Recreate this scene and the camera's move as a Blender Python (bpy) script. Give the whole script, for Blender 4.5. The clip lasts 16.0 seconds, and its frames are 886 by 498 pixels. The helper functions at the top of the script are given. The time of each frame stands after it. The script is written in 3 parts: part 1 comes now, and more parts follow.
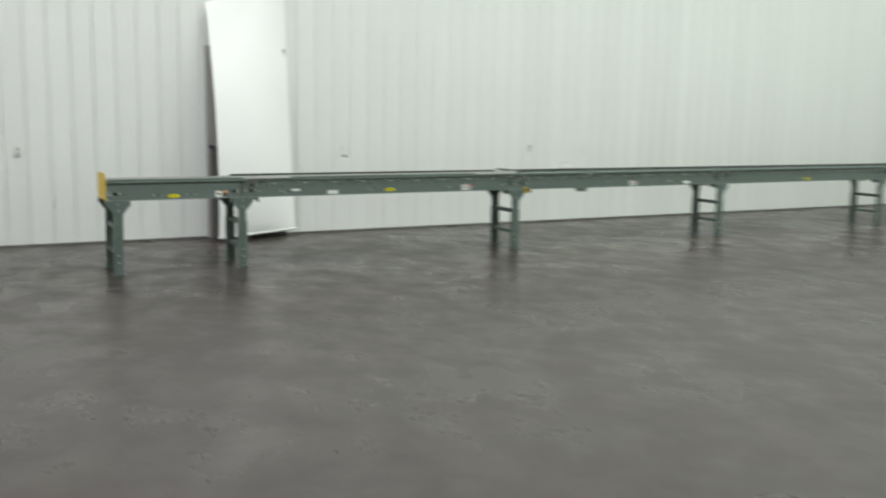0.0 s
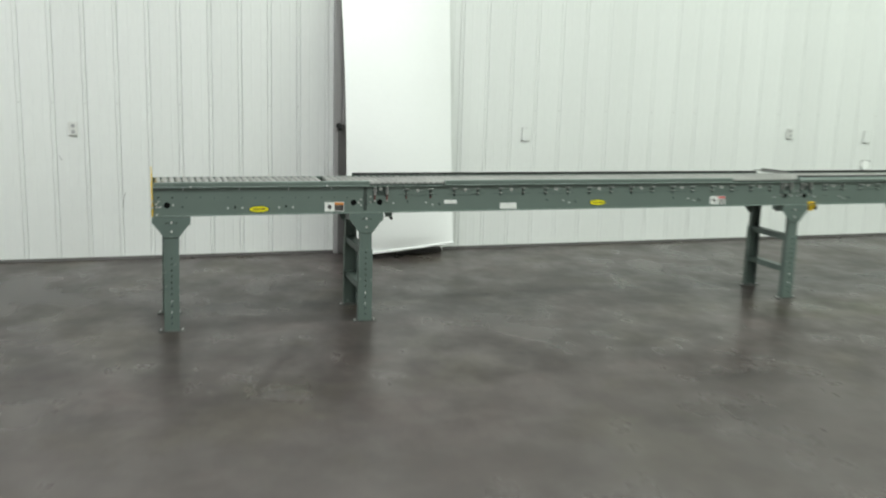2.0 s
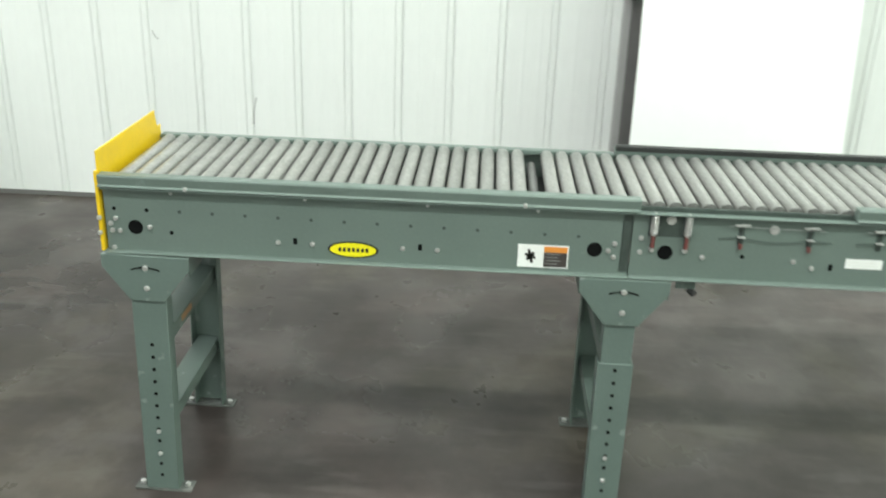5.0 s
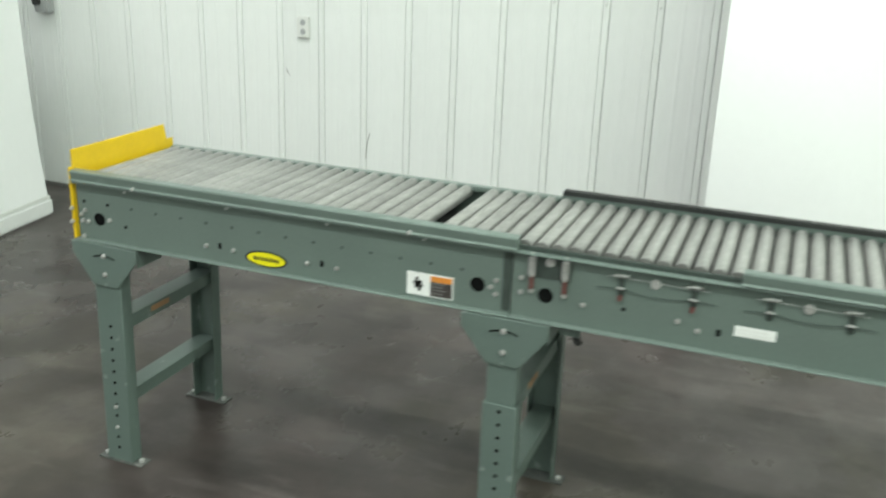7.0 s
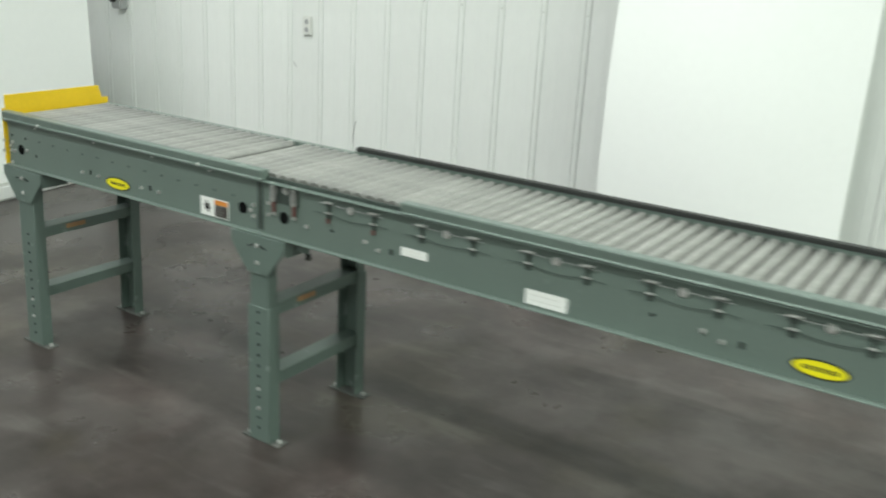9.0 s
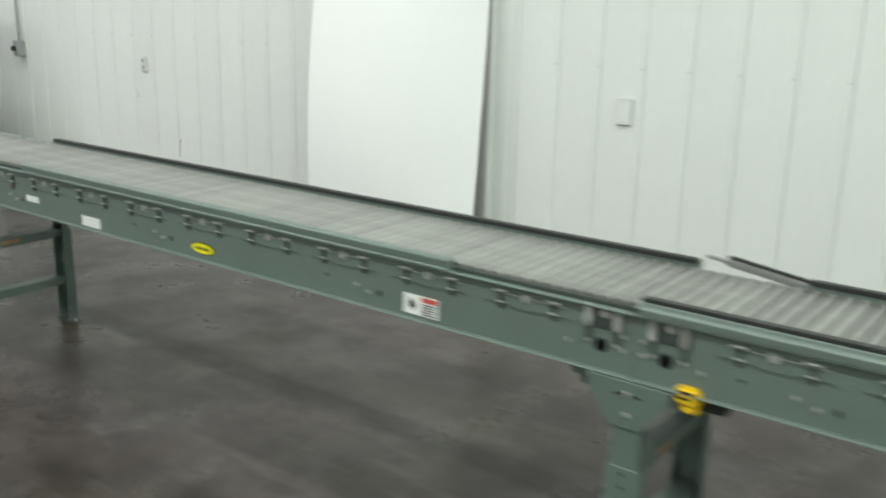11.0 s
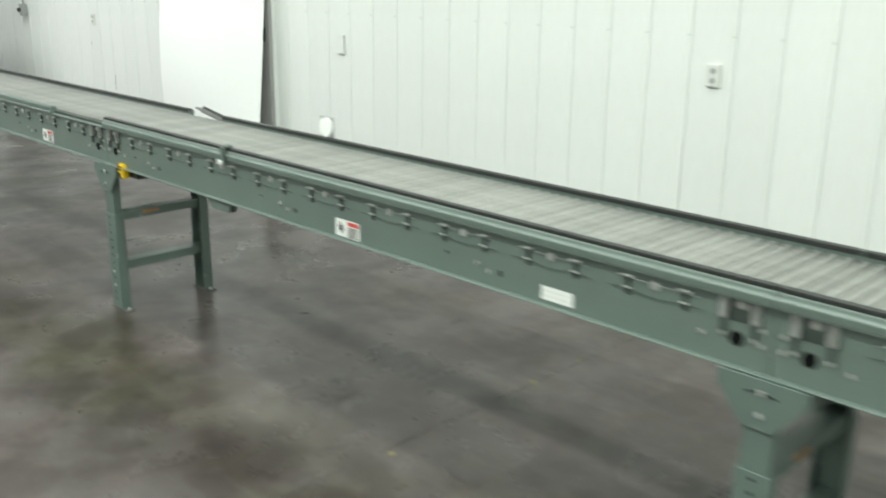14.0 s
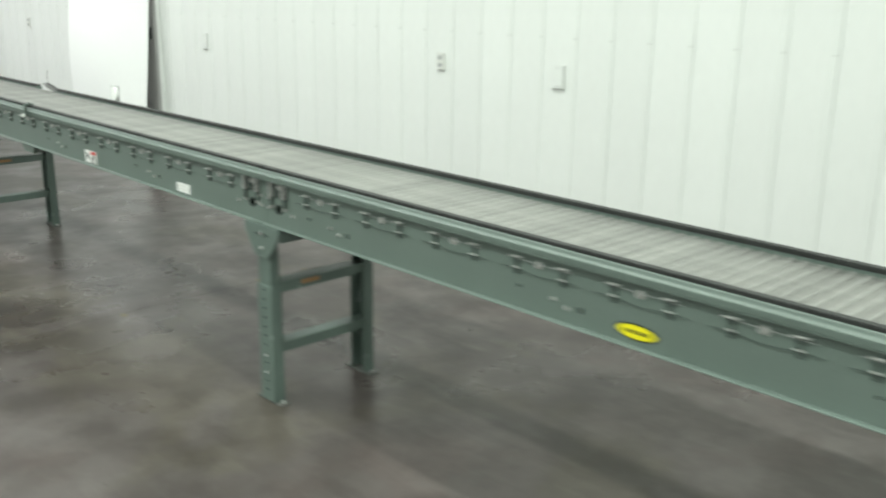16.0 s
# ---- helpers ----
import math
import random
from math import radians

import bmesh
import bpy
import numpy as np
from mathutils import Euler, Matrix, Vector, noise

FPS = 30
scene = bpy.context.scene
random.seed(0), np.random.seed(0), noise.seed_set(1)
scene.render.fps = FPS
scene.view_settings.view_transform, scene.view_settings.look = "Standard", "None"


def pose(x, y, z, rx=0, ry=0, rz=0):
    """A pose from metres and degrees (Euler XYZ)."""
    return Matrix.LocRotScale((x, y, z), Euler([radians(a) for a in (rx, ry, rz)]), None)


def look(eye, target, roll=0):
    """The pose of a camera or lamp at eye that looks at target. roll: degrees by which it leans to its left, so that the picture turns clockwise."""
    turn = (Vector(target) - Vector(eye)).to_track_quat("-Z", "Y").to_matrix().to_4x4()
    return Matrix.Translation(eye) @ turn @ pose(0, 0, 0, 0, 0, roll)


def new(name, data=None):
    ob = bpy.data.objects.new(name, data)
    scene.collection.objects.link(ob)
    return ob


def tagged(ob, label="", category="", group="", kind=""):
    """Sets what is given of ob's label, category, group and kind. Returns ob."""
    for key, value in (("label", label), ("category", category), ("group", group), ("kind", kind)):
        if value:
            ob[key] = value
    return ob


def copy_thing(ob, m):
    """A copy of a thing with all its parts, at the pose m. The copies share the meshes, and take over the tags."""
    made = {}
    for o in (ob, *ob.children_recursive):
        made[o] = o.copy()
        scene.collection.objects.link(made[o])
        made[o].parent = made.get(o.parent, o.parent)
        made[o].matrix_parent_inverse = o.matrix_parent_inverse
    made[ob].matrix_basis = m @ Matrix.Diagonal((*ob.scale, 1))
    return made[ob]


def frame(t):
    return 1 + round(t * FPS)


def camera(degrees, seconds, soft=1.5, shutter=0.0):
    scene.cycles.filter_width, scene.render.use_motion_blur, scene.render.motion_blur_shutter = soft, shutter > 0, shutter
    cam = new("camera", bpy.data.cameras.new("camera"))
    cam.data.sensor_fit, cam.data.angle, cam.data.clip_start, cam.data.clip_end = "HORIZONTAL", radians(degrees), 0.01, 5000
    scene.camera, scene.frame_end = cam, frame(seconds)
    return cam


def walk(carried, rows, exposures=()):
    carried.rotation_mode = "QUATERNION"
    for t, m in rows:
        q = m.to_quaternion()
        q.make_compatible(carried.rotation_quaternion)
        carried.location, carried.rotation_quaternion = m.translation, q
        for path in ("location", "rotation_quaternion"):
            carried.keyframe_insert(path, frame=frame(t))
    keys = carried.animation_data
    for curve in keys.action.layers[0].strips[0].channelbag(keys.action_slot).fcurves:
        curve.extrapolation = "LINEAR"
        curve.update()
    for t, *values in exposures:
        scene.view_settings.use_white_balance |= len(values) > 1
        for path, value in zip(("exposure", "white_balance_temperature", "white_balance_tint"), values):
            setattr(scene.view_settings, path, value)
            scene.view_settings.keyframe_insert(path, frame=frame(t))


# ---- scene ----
cam = camera(50.9, 16.0, soft=1.95, shutter=0.78)
PATH = [
    (0, (-1.293, -8.565, 1.462), (-0.347, -6.826, 1.177), 0.9),
    (0.5, (-0.938, -7.872, 1.451), (-0.141, -6.059, 1.174), 0.7),
    (1, (-0.626, -7.068, 1.47), (0.134, -5.245, 1.157), 1.1),
    (1.5, (-0.363, -6.249, 1.472), (0.278, -4.389, 1.108), 1.2),
    (2, (-0.049, -5.376, 1.483), (0.559, -3.507, 1.117), 1.6),
    (2.5, (0.166, -4.478, 1.486), (0.681, -2.581, 1.116), 0.4),
    (3, (0.385, -3.625, 1.493), (0.812, -1.723, 1.046), 2.7),
    (3.5, (0.547, -2.962, 1.498), (0.845, -1.052, 0.986), 2.3),
    (4, (0.684, -2.494, 1.506), (0.866, -0.602, 0.885), 2.1),
    (4.5, (0.788, -2.159, 1.506), (0.834, -0.311, 0.742), 1.8),
    (4.7, (0.813, -2.054, 1.518), (0.816, -0.204, 0.758), 1.8),
    (6.8, (1.661, -1.867, 1.504), (1.01, -0.104, 0.821), 2.2),
    (7, (1.756, -1.875, 1.489), (1.087, -0.106, 0.838), 2.1),
    (7.5, (2.061, -1.904, 1.494), (1.293, -0.158, 0.892), 1.9),
    (8, (2.417, -1.901, 1.486), (1.54, -0.218, 0.856), 2.9),
    (8.2, (2.501, -1.871, 1.463), (1.585, -0.212, 0.823), 3.1),
    (10.3, (4.337, -1.867, 1.5), (3.176, -0.332, 0.955), 1.6),
    (10.5, (4.559, -1.886, 1.497), (3.378, -0.365, 0.959), 1.4),
    (11, (5.096, -1.874, 1.507), (3.948, -0.322, 0.986), 1.3),
    (11.5, (5.599, -1.867, 1.492), (4.353, -0.423, 0.891), 0.5),
    (12, (6.095, -1.831, 1.499), (4.839, -0.392, 0.905), 0.4),
    (12.5, (6.579, -1.819, 1.474), (5.272, -0.433, 0.865), -0.1),
    (13, (7.083, -1.78, 1.467), (5.77, -0.389, 0.881), 0.5),
    (13.5, (7.589, -1.783, 1.463), (6.237, -0.419, 0.908), 0.6),
    (14, (8.101, -1.761, 1.48), (6.74, -0.412, 0.907), 0.6),
    (14.5, (8.582, -1.762, 1.48), (7.208, -0.426, 0.91), 1.1),
    (15, (9.02, -1.739, 1.482), (7.632, -0.42, 0.904), 0.5),
    (15.5, (9.495, -1.752, 1.48), (8.094, -0.441, 0.914), 0.5),
    (16, (9.978, -1.727, 1.473), (8.594, -0.392, 0.925), 0.8),
]
walk(cam, [(t, look(eye, target, roll)) for t, eye, target, roll in PATH], [(0, -0.67, 6500, 9), (0.5, -0.62, 6500, 8), (1, -0.58, 6500, 7), (1.5, -0.52, 6500, 6), (2.5, -0.46, 6500, 5), (3.5, -0.32, 6500, 3.5), (4.5, 0.08, 6500, 3), (4.7, 0.12, 6500, 2.5), (7, -0.15, 6500, 1), (8, -0.3, 6500, 2.5), (10.4, -0.36, 6500, 4.5), (11, -0.48, 6500, 5.5), (11.5, -0.35, 6500, 5.5), (12, -0.18, 6500, 5.5), (13, -0.07, 6500, 5), (14, -0.14, 6500, 5), (16, -0.16, 6500, 6)])

# ---- light ----
world = bpy.data.worlds.new("world")
scene.world = world
world.use_nodes = True
world.node_tree.nodes["Background"].inputs[0].default_value = (0.9, 1.0, 0.95, 1)
world.node_tree.nodes["Background"].inputs[1].default_value = 0.02


def bay_lamp(x, y, watts, colour):
    """One fluorescent high-bay fixture under the ceiling, its tubes running along the room."""
    data = bpy.data.lights.new("ceiling_lamp", "AREA")
    data.shape, data.size, data.size_y, data.energy, data.color = "RECTANGLE", 2.4, 0.3, watts, colour
    ob = new("ceiling_lamp", data)
    ob.matrix_world = pose(x, y, 6.2)


for x in (-3.0, 1.0, 5.0, 9.0, 13.0):
    for y, watts in ((-0.5, 118), (-3.9, 195), (-7.3, 112), (-10.7, 56)):
        bay_lamp(x, y, watts * (0.72 if x < -2 else 1.0), (0.93, 1.0, 0.92) if x > 2 else (0.97, 1.0, 0.97) if x > -2 else (1.0, 0.94, 1.02))


# ---- materials ----
def material(name, colour, rough=0.5, metal=0.0, vary=0.12, scale=6.0, fine=90.0, bump=0.02, spec=0.5, wear=None, wear_at=0.68, island=0.0, stretch=(1, 1, 1)):
    """Principled paint, metal or plastic with variation at two scales, a fine relief and optional worn spots."""
    m = bpy.data.materials.new(name)
    m.use_nodes = True
    nt = m.node_tree
    n, l = nt.nodes, nt.links
    b = n["Principled BSDF"]
    b.inputs["Metallic"].default_value = metal
    b.inputs["Specular IOR Level"].default_value = spec
    tc = n.new("ShaderNodeTexCoord")
    mp = n.new("ShaderNodeMapping")
    mp.inputs["Scale"].default_value = stretch
    l.new(tc.outputs["Object"], mp.inputs[0])
    big, small = n.new("ShaderNodeTexNoise"), n.new("ShaderNodeTexNoise")
    for t, s in ((big, scale), (small, fine)):
        t.inputs["Scale"].default_value, t.inputs["Detail"].default_value = s, 6
        l.new(mp.outputs[0], t.inputs["Vector"])
    mix = n.new("ShaderNodeMix")
    mix.data_type = "RGBA"
    lo = [c * (1 - vary) for c in colour]
    hi = [min(1, c * (1 + vary)) for c in colour]
    mix.inputs[6].default_value, mix.inputs[7].default_value = (*lo, 1), (*hi, 1)
    add = n.new("ShaderNodeMath")
    add.operation = "MULTIPLY_ADD"
    l.new(small.outputs["Fac"], add.inputs[0])
    add.inputs[1].default_value = 0.35
    half = n.new("ShaderNodeMath")
    half.operation = "MULTIPLY"
    half.inputs[1].default_value = 0.65
    l.new(big.outputs["Fac"], half.inputs[0])
    l.new(half.outputs[0], add.inputs[2])
    ramp = n.new("ShaderNodeMapRange")
    ramp.inputs[1].default_value, ramp.inputs[2].default_value = 0.35, 0.65
    l.new(add.outputs[0], ramp.inputs[0])
    l.new(ramp.outputs[0], mix.inputs[0])
    out = mix.outputs[2]
    if island:
        info = n.new("ShaderNodeObjectInfo")
        hsv = n.new("ShaderNodeHueSaturation")
        rng = n.new("ShaderNodeMapRange")
        rng.inputs[3].default_value, rng.inputs[4].default_value = 1 - island, 1 + island
        l.new(info.outputs["Random"], rng.inputs[0])
        l.new(rng.outputs[0], hsv.inputs["Value"])
        l.new(out, hsv.inputs["Color"])
        out = hsv.outputs[0]
    if wear:
        w = n.new("ShaderNodeTexNoise")
        w.inputs["Scale"].default_value, w.inputs["Detail"].default_value = 22, 8
        l.new(mp.outputs[0], w.inputs["Vector"])
        wr = n.new("ShaderNodeMapRange")
        wr.inputs[1].default_value, wr.inputs[2].default_value = wear_at, wear_at + 0.06
        l.new(w.outputs["Fac"], wr.inputs[0])
        wm = n.new("ShaderNodeMix")
        wm.data_type = "RGBA"
        l.new(wr.outputs[0], wm.inputs[0])
        l.new(out, wm.inputs[6])
        wm.inputs[7].default_value = (*wear, 1)
        out = wm.outputs[2]
    l.new(out, b.inputs["Base Color"])
    rr = n.new("ShaderNodeMapRange")
    rr.inputs[3].default_value, rr.inputs[4].default_value = max(0.285, rough * 0.85), min(1, rough * 1.2)
    l.new(small.outputs["Fac"], rr.inputs[0])
    l.new(rr.outputs[0], b.inputs["Roughness"])
    bp = n.new("ShaderNodeBump")
    bp.inputs["Strength"].default_value, bp.inputs["Distance"].default_value = 0.4, bump * 0.05
    l.new(small.outputs["Fac"], bp.inputs["Height"])
    l.new(bp.outputs[0], b.inputs["Normal"])
    return m


def concrete():
    """Sealed slab: cloudy mottling, trowel sweeps, speckle, an olive spill, one broad darker patch and drag marks."""
    m = bpy.data.materials.new("sealed_concrete")
    m.use_nodes = True
    nt = m.node_tree
    n, l = nt.nodes, nt.links
    b = n["Principled BSDF"]
    tc = n.new("ShaderNodeTexCoord")

    def link(value, socket):
        if isinstance(value, (int, float)):
            socket.default_value = value
        else:
            l.new(value, socket)

    def math_node(op, a, c, d=0.0):
        t = n.new("ShaderNodeMath")
        t.operation = op
        for k, v in enumerate((a, c, d)):
            link(v, t.inputs[k])
        return t.outputs[0]

    def noise_at(scale, detail, stretch=(1, 1, 1), turn=0.0, at=(0, 0, 0), rough=0.5):
        mp = n.new("ShaderNodeMapping")
        mp.inputs["Scale"].default_value, mp.inputs["Location"].default_value = stretch, at
        mp.inputs["Rotation"].default_value = (0, 0, radians(turn))
        l.new(tc.outputs["Object"], mp.inputs[0])
        t = n.new("ShaderNodeTexNoise")
        t.noise_dimensions = "2D"
        t.inputs["Scale"].default_value, t.inputs["Detail"].default_value, t.inputs["Roughness"].default_value = scale, detail, rough
        l.new(mp.outputs[0], t.inputs["Vector"])
        return t.outputs[0]

    def spread(value, lo, hi, out_lo, out_hi):
        t = n.new("ShaderNodeMapRange")
        t.interpolation_type = "SMOOTHSTEP"
        link(value, t.inputs[0])
        for k, v in enumerate((lo, hi, out_lo, out_hi)):
            t.inputs[k + 1].default_value = v
        return t.outputs[0]

    def oval(x, y, rx, ry):
        mp = n.new("ShaderNodeMapping")
        mp.inputs["Location"].default_value = (-x / rx, -y / ry, 0)
        mp.inputs["Scale"].default_value = (1 / rx, 1 / ry, 0)
        l.new(tc.outputs["Object"], mp.inputs[0])
        t = n.new("ShaderNodeVectorMath")
        t.operation = "LENGTH"
        l.new(mp.outputs[0], t.inputs[0])
        return t.outputs["Value"]

    def tint(colour, fac, by, blend="MULTIPLY"):
        t = n.new("ShaderNodeMix")
        t.data_type, t.blend_type = "RGBA", blend
        link(fac, t.inputs[0])
        l.new(colour, t.inputs[6])
        t.inputs[7].default_value = (*by, 1)
        return t.outputs[2]

    clouds = noise_at(0.75, 3, at=(3.1, 7.7, 0))
    blots = noise_at(3.2, 5, at=(11.3, 2.2, 0), rough=0.55)
    sweeps = noise_at(5.5, 4, (0.85, 1.2, 1), 28, (5.5, 1.3, 0), 0.55)
    speckle = noise_at(14, 2, at=(0.7, 9.1, 0), rough=0.6)
    total = math_node("MULTIPLY", clouds, 0.34)
    total = math_node("MULTIPLY_ADD", blots, 0.3, total)
    total = math_node("MULTIPLY_ADD", sweeps, 0.27, total)
    total = math_node("MULTIPLY_ADD", speckle, 0.09, total)
    base = n.new("ShaderNodeMix")
    base.data_type = "RGBA"
    base.inputs[6].default_value, base.inputs[7].default_value = (0.042, 0.0353, 0.0332, 1), (0.106, 0.0915, 0.0865, 1)
    l.new(spread(total, 0.24, 0.76, 0, 1), base.inputs[0])
    colour = base.outputs[2]
    # a broad ragged darker ellipse round the conveyor's end
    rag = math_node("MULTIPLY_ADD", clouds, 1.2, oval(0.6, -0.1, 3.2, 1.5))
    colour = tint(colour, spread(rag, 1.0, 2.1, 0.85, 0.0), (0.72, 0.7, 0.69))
    # dark drag marks and pale scuffs
    drag = noise_at(5.0, 3, (0.4, 2.0, 1), -12, (2.1, 4.4, 0))
    colour = tint(colour, spread(drag, 0.53, 0.8, 0.0, 0.42), (0.55, 0.53, 0.52))
    pale = noise_at(7.0, 4, (0.45, 1.7, 1), 9, (8.3, 0.4, 0))
    colour = tint(colour, spread(pale, 0.55, 0.76, 0.0, 0.22), (0.15, 0.14, 0.132), "MIX")
    # paler ragged patch under the second half, then wet-looking blotches
    rag = math_node("MULTIPLY_ADD", sweeps, 1.6, oval(6.3, -0.9, 2.2, 0.9))
    colour = tint(colour, spread(rag, 1.0, 2.3, 0.42, 0.0), (0.125, 0.112, 0.106), "MIX")
    wet = noise_at(2.1, 3.5, (0.8, 1.2, 1), 18, (1.9, 6.6, 0), 0.5)
    colour = tint(colour, spread(wet, 0.49, 0.63, 0.0, 0.45), (0.62, 0.6, 0.58))
    rag = math_node("MULTIPLY_ADD", blots, 1.0, oval(5.0, -0.5, 2.6, 1.0))
    worn = math_node("MULTIPLY", spread(noise_at(4.6, 3, (0.9, 1.1, 1), 40, (7.2, 3.6, 0), 0.5), 0.44, 0.6, 0.0, 0.6), spread(rag, 0.9, 1.9, 1.0, 0.0))
    colour = tint(colour, worn, (0.58, 0.55, 0.53))
    # olive spill by the third stand, ragged at its rim
    rag = math_node("MULTIPLY_ADD", blots, 2.2, oval(4.62, -0.34, 0.72, 0.34))
    colour = tint(colour, spread(rag, 1.2, 2.3, 0.85, 0.0), (0.62, 0.68, 0.4))
    # trowel-burnished patches, olive and ruddy casts
    patch = noise_at(2.6, 5, (1.15, 0.9, 1), 33, (4.3, 8.8, 0), 0.6)
    colour = tint(colour, spread(patch, 0.5, 0.62, 0.0, 0.5), (0.68, 0.67, 0.65))
    colour = tint(colour, spread(patch, 0.36, 0.48, 0.2, 0.0), (0.14, 0.128, 0.12), "MIX")
    cast = noise_at(1.3, 4, at=(6.1, 2.9, 0), rough=0.6)
    colour = tint(colour, spread(cast, 0.52, 0.66, 0.0, 0.6), (0.95, 0.96, 0.78))
    colour = tint(colour, spread(cast, 0.34, 0.46, 0.6, 0.0), (1.0, 0.9, 0.89))
    # a rusty scrape, a dark spot and a broad stain before the joint
    rag = math_node("MULTIPLY_ADD", speckle, 0.9, oval(5.672, 0.16, 0.028, 0.1))
    colour = tint(colour, spread(rag, 0.8, 1.6, 0.8, 0.0), (0.5, 0.42, 0.36))
    rag = math_node("MULTIPLY_ADD", speckle, 0.9, oval(5.42, 0.98, 0.02, 0.05))
    colour = tint(colour, spread(rag, 0.8, 1.6, 0.8, 0.0), (0.5, 0.48, 0.46))
    rag = math_node("MULTIPLY_ADD", sweeps, 1.3, oval(5.78, -0.38, 0.22, 0.26))
    colour = tint(colour, spread(rag, 0.9, 1.9, 0.7, 0.0), (0.62, 0.58, 0.55))
    # the aisle is rubbed to an even sheen
    xyz = n.new("ShaderNodeSeparateXYZ")
    l.new(tc.outputs["Object"], xyz.inputs[0])
    aisle = math_node("MULTIPLY_ADD", clouds, -1.6, xyz.outputs[1])
    colour = tint(colour, spread(aisle, -3.6, -1.5, 0.62, 0.0), (0.067, 0.0584, 0.0553), "MIX")
    rag = math_node("MULTIPLY_ADD", speckle, 0.8, oval(6.06, 0.5, 0.13, 0.09))
    colour = tint(colour, spread(rag, 0.6, 1.5, 0.85, 0.0), (0.4, 0.385, 0.37))
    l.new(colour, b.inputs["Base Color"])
    b.inputs["Specular IOR Level"].default_value = 0.27
    gloss = math_node("MULTIPLY_ADD", patch, 0.5, math_node("MULTIPLY", clouds, 0.5))
    l.new(spread(gloss, 0.35, 0.65, 0.25, 0.4), b.inputs["Roughness"])
    return m


CONCRETE = concrete()
WALL = material("white_liner_panel", (0.78, 0.8, 0.78), 0.42, vary=0.03, scale=1.5, fine=40, island=0.02, stretch=(1, 1, 0.3))
CEIL = material("white_ceiling", (0.75, 0.76, 0.75), 0.7, vary=0.03)
TRIM = material("white_trim", (0.8, 0.81, 0.8), 0.5, vary=0.05)
GREEN = material("grey_green_enamel", (0.134, 0.173, 0.154), 0.32, vary=0.07, scale=4, fine=120, wear=(0.17, 0.215, 0.195), wear_at=0.7)
GREEN2 = material("grey_green_leg_enamel", (0.112, 0.15, 0.133), 0.44, vary=0.08, scale=5, fine=120, wear=(0.2, 0.24, 0.22), wear_at=0.64)
DIRTY = material("dirty_foot_paint", (0.085, 0.092, 0.085), 0.6, vary=0.25, scale=20, wear=(0.14, 0.14, 0.13), wear_at=0.6)
ROLLER = material("galvanized_steel", (0.338, 0.338, 0.323), 0.34, metal=0.6, vary=0.32, scale=14, fine=160, island=0.11, stretch=(1, 0.4, 1))
STEEL = material("zinc_steel", (0.6, 0.6, 0.585), 0.3, metal=0.65, vary=0.1, scale=40)
# one dark green for greasy fittings and for shade painted along the rails
GRIME_SHADE = material("grime_shade_green_steel", (0.052, 0.068, 0.06), 0.5, metal=0.2, vary=0.2, scale=30)
BRIGHT = material("bright_zinc", (0.6, 0.61, 0.59), 0.3, metal=0.45, vary=0.1, scale=40)
DULLSTEEL = material("dull_zinc_wire", (0.4, 0.41, 0.4), 0.4, metal=0.7, vary=0.15, scale=40)
BLACK = material("black_plastic", (0.022, 0.024, 0.023), 0.5, vary=0.2)
HOLE = material("dark_bore", (0.006, 0.0065, 0.0065), 0.9, vary=0.2, spec=0.05)
YELLOW = material("safety_yellow_paint", (0.78, 0.52, 0.012), 0.42, vary=0.07, scale=8, wear=(0.6, 0.38, 0.02), wear_at=0.72)
DECAL_Y = material("yellow_decal", (0.86, 0.78, 0.015), 0.35, vary=0.03)
DECAL_K = material("black_decal", (0.02, 0.02, 0.018), 0.4, vary=0.1)
DECAL_W = material("white_decal", (0.85, 0.86, 0.84), 0.3, vary=0.03)
DECAL_O = material("orange_decal", (0.72, 0.27, 0.05), 0.35, vary=0.04)
FADED = material("faded_orange_decal", (0.36, 0.2, 0.09), 0.5, vary=0.1)
DECAL_R = material("red_decal", (0.62, 0.09, 0.08), 0.35, vary=0.04)
DECAL_B = material("brown_black_decal", (0.055, 0.045, 0.042), 0.4, vary=0.1)
RED = material("red_plastic", (0.15, 0.05, 0.045), 0.5, vary=0.1)
DOOR = material("grey_door_paint", (0.4, 0.395, 0.388), 0.45, vary=0.08, scale=2)
BOARD = material("dark_grey_board", (0.15, 0.147, 0.142), 0.5, vary=0.1, scale=3)
SHEET = material("white_plastic_sheet", (0.91, 0.92, 0.915), 0.3, vary=0.015, scale=1.2, fine=30)
BOXGREY = material("grey_cast_box", (0.36, 0.37, 0.37), 0.5, vary=0.1)
PLATE = material("ivory_cover_plate", (0.7, 0.71, 0.68), 0.4, vary=0.05)
DULL_PLATE = material("dull_grey_plate", (0.42, 0.43, 0.42), 0.45, vary=0.08)
PAINTED = material("painted_screw", (0.6, 0.61, 0.59), 0.45, vary=0.1)
SLOT = material("grey_plastic", (0.2, 0.2, 0.195), 0.5, vary=0.1)
# dark colour of the block that stands for shade under the sheet
HEM_SHADE = material("dark_hem_shade", (0.055, 0.05, 0.046), 0.7, vary=0.3, scale=10, stretch=(0.3, 4, 4))
SEALANT = material("worn_sealant", (0.05, 0.0445, 0.038), 0.55, vary=0.75, scale=1.6, fine=14, wear=(0.088, 0.08, 0.068), wear_at=0.53)
DRIP = material("dried_yellow_paint", (0.15, 0.13, 0.07), 0.6, vary=0.3, scale=40)
SCUFF = material("dark_scuff", (0.25, 0.24, 0.23), 0.7, vary=0.3)


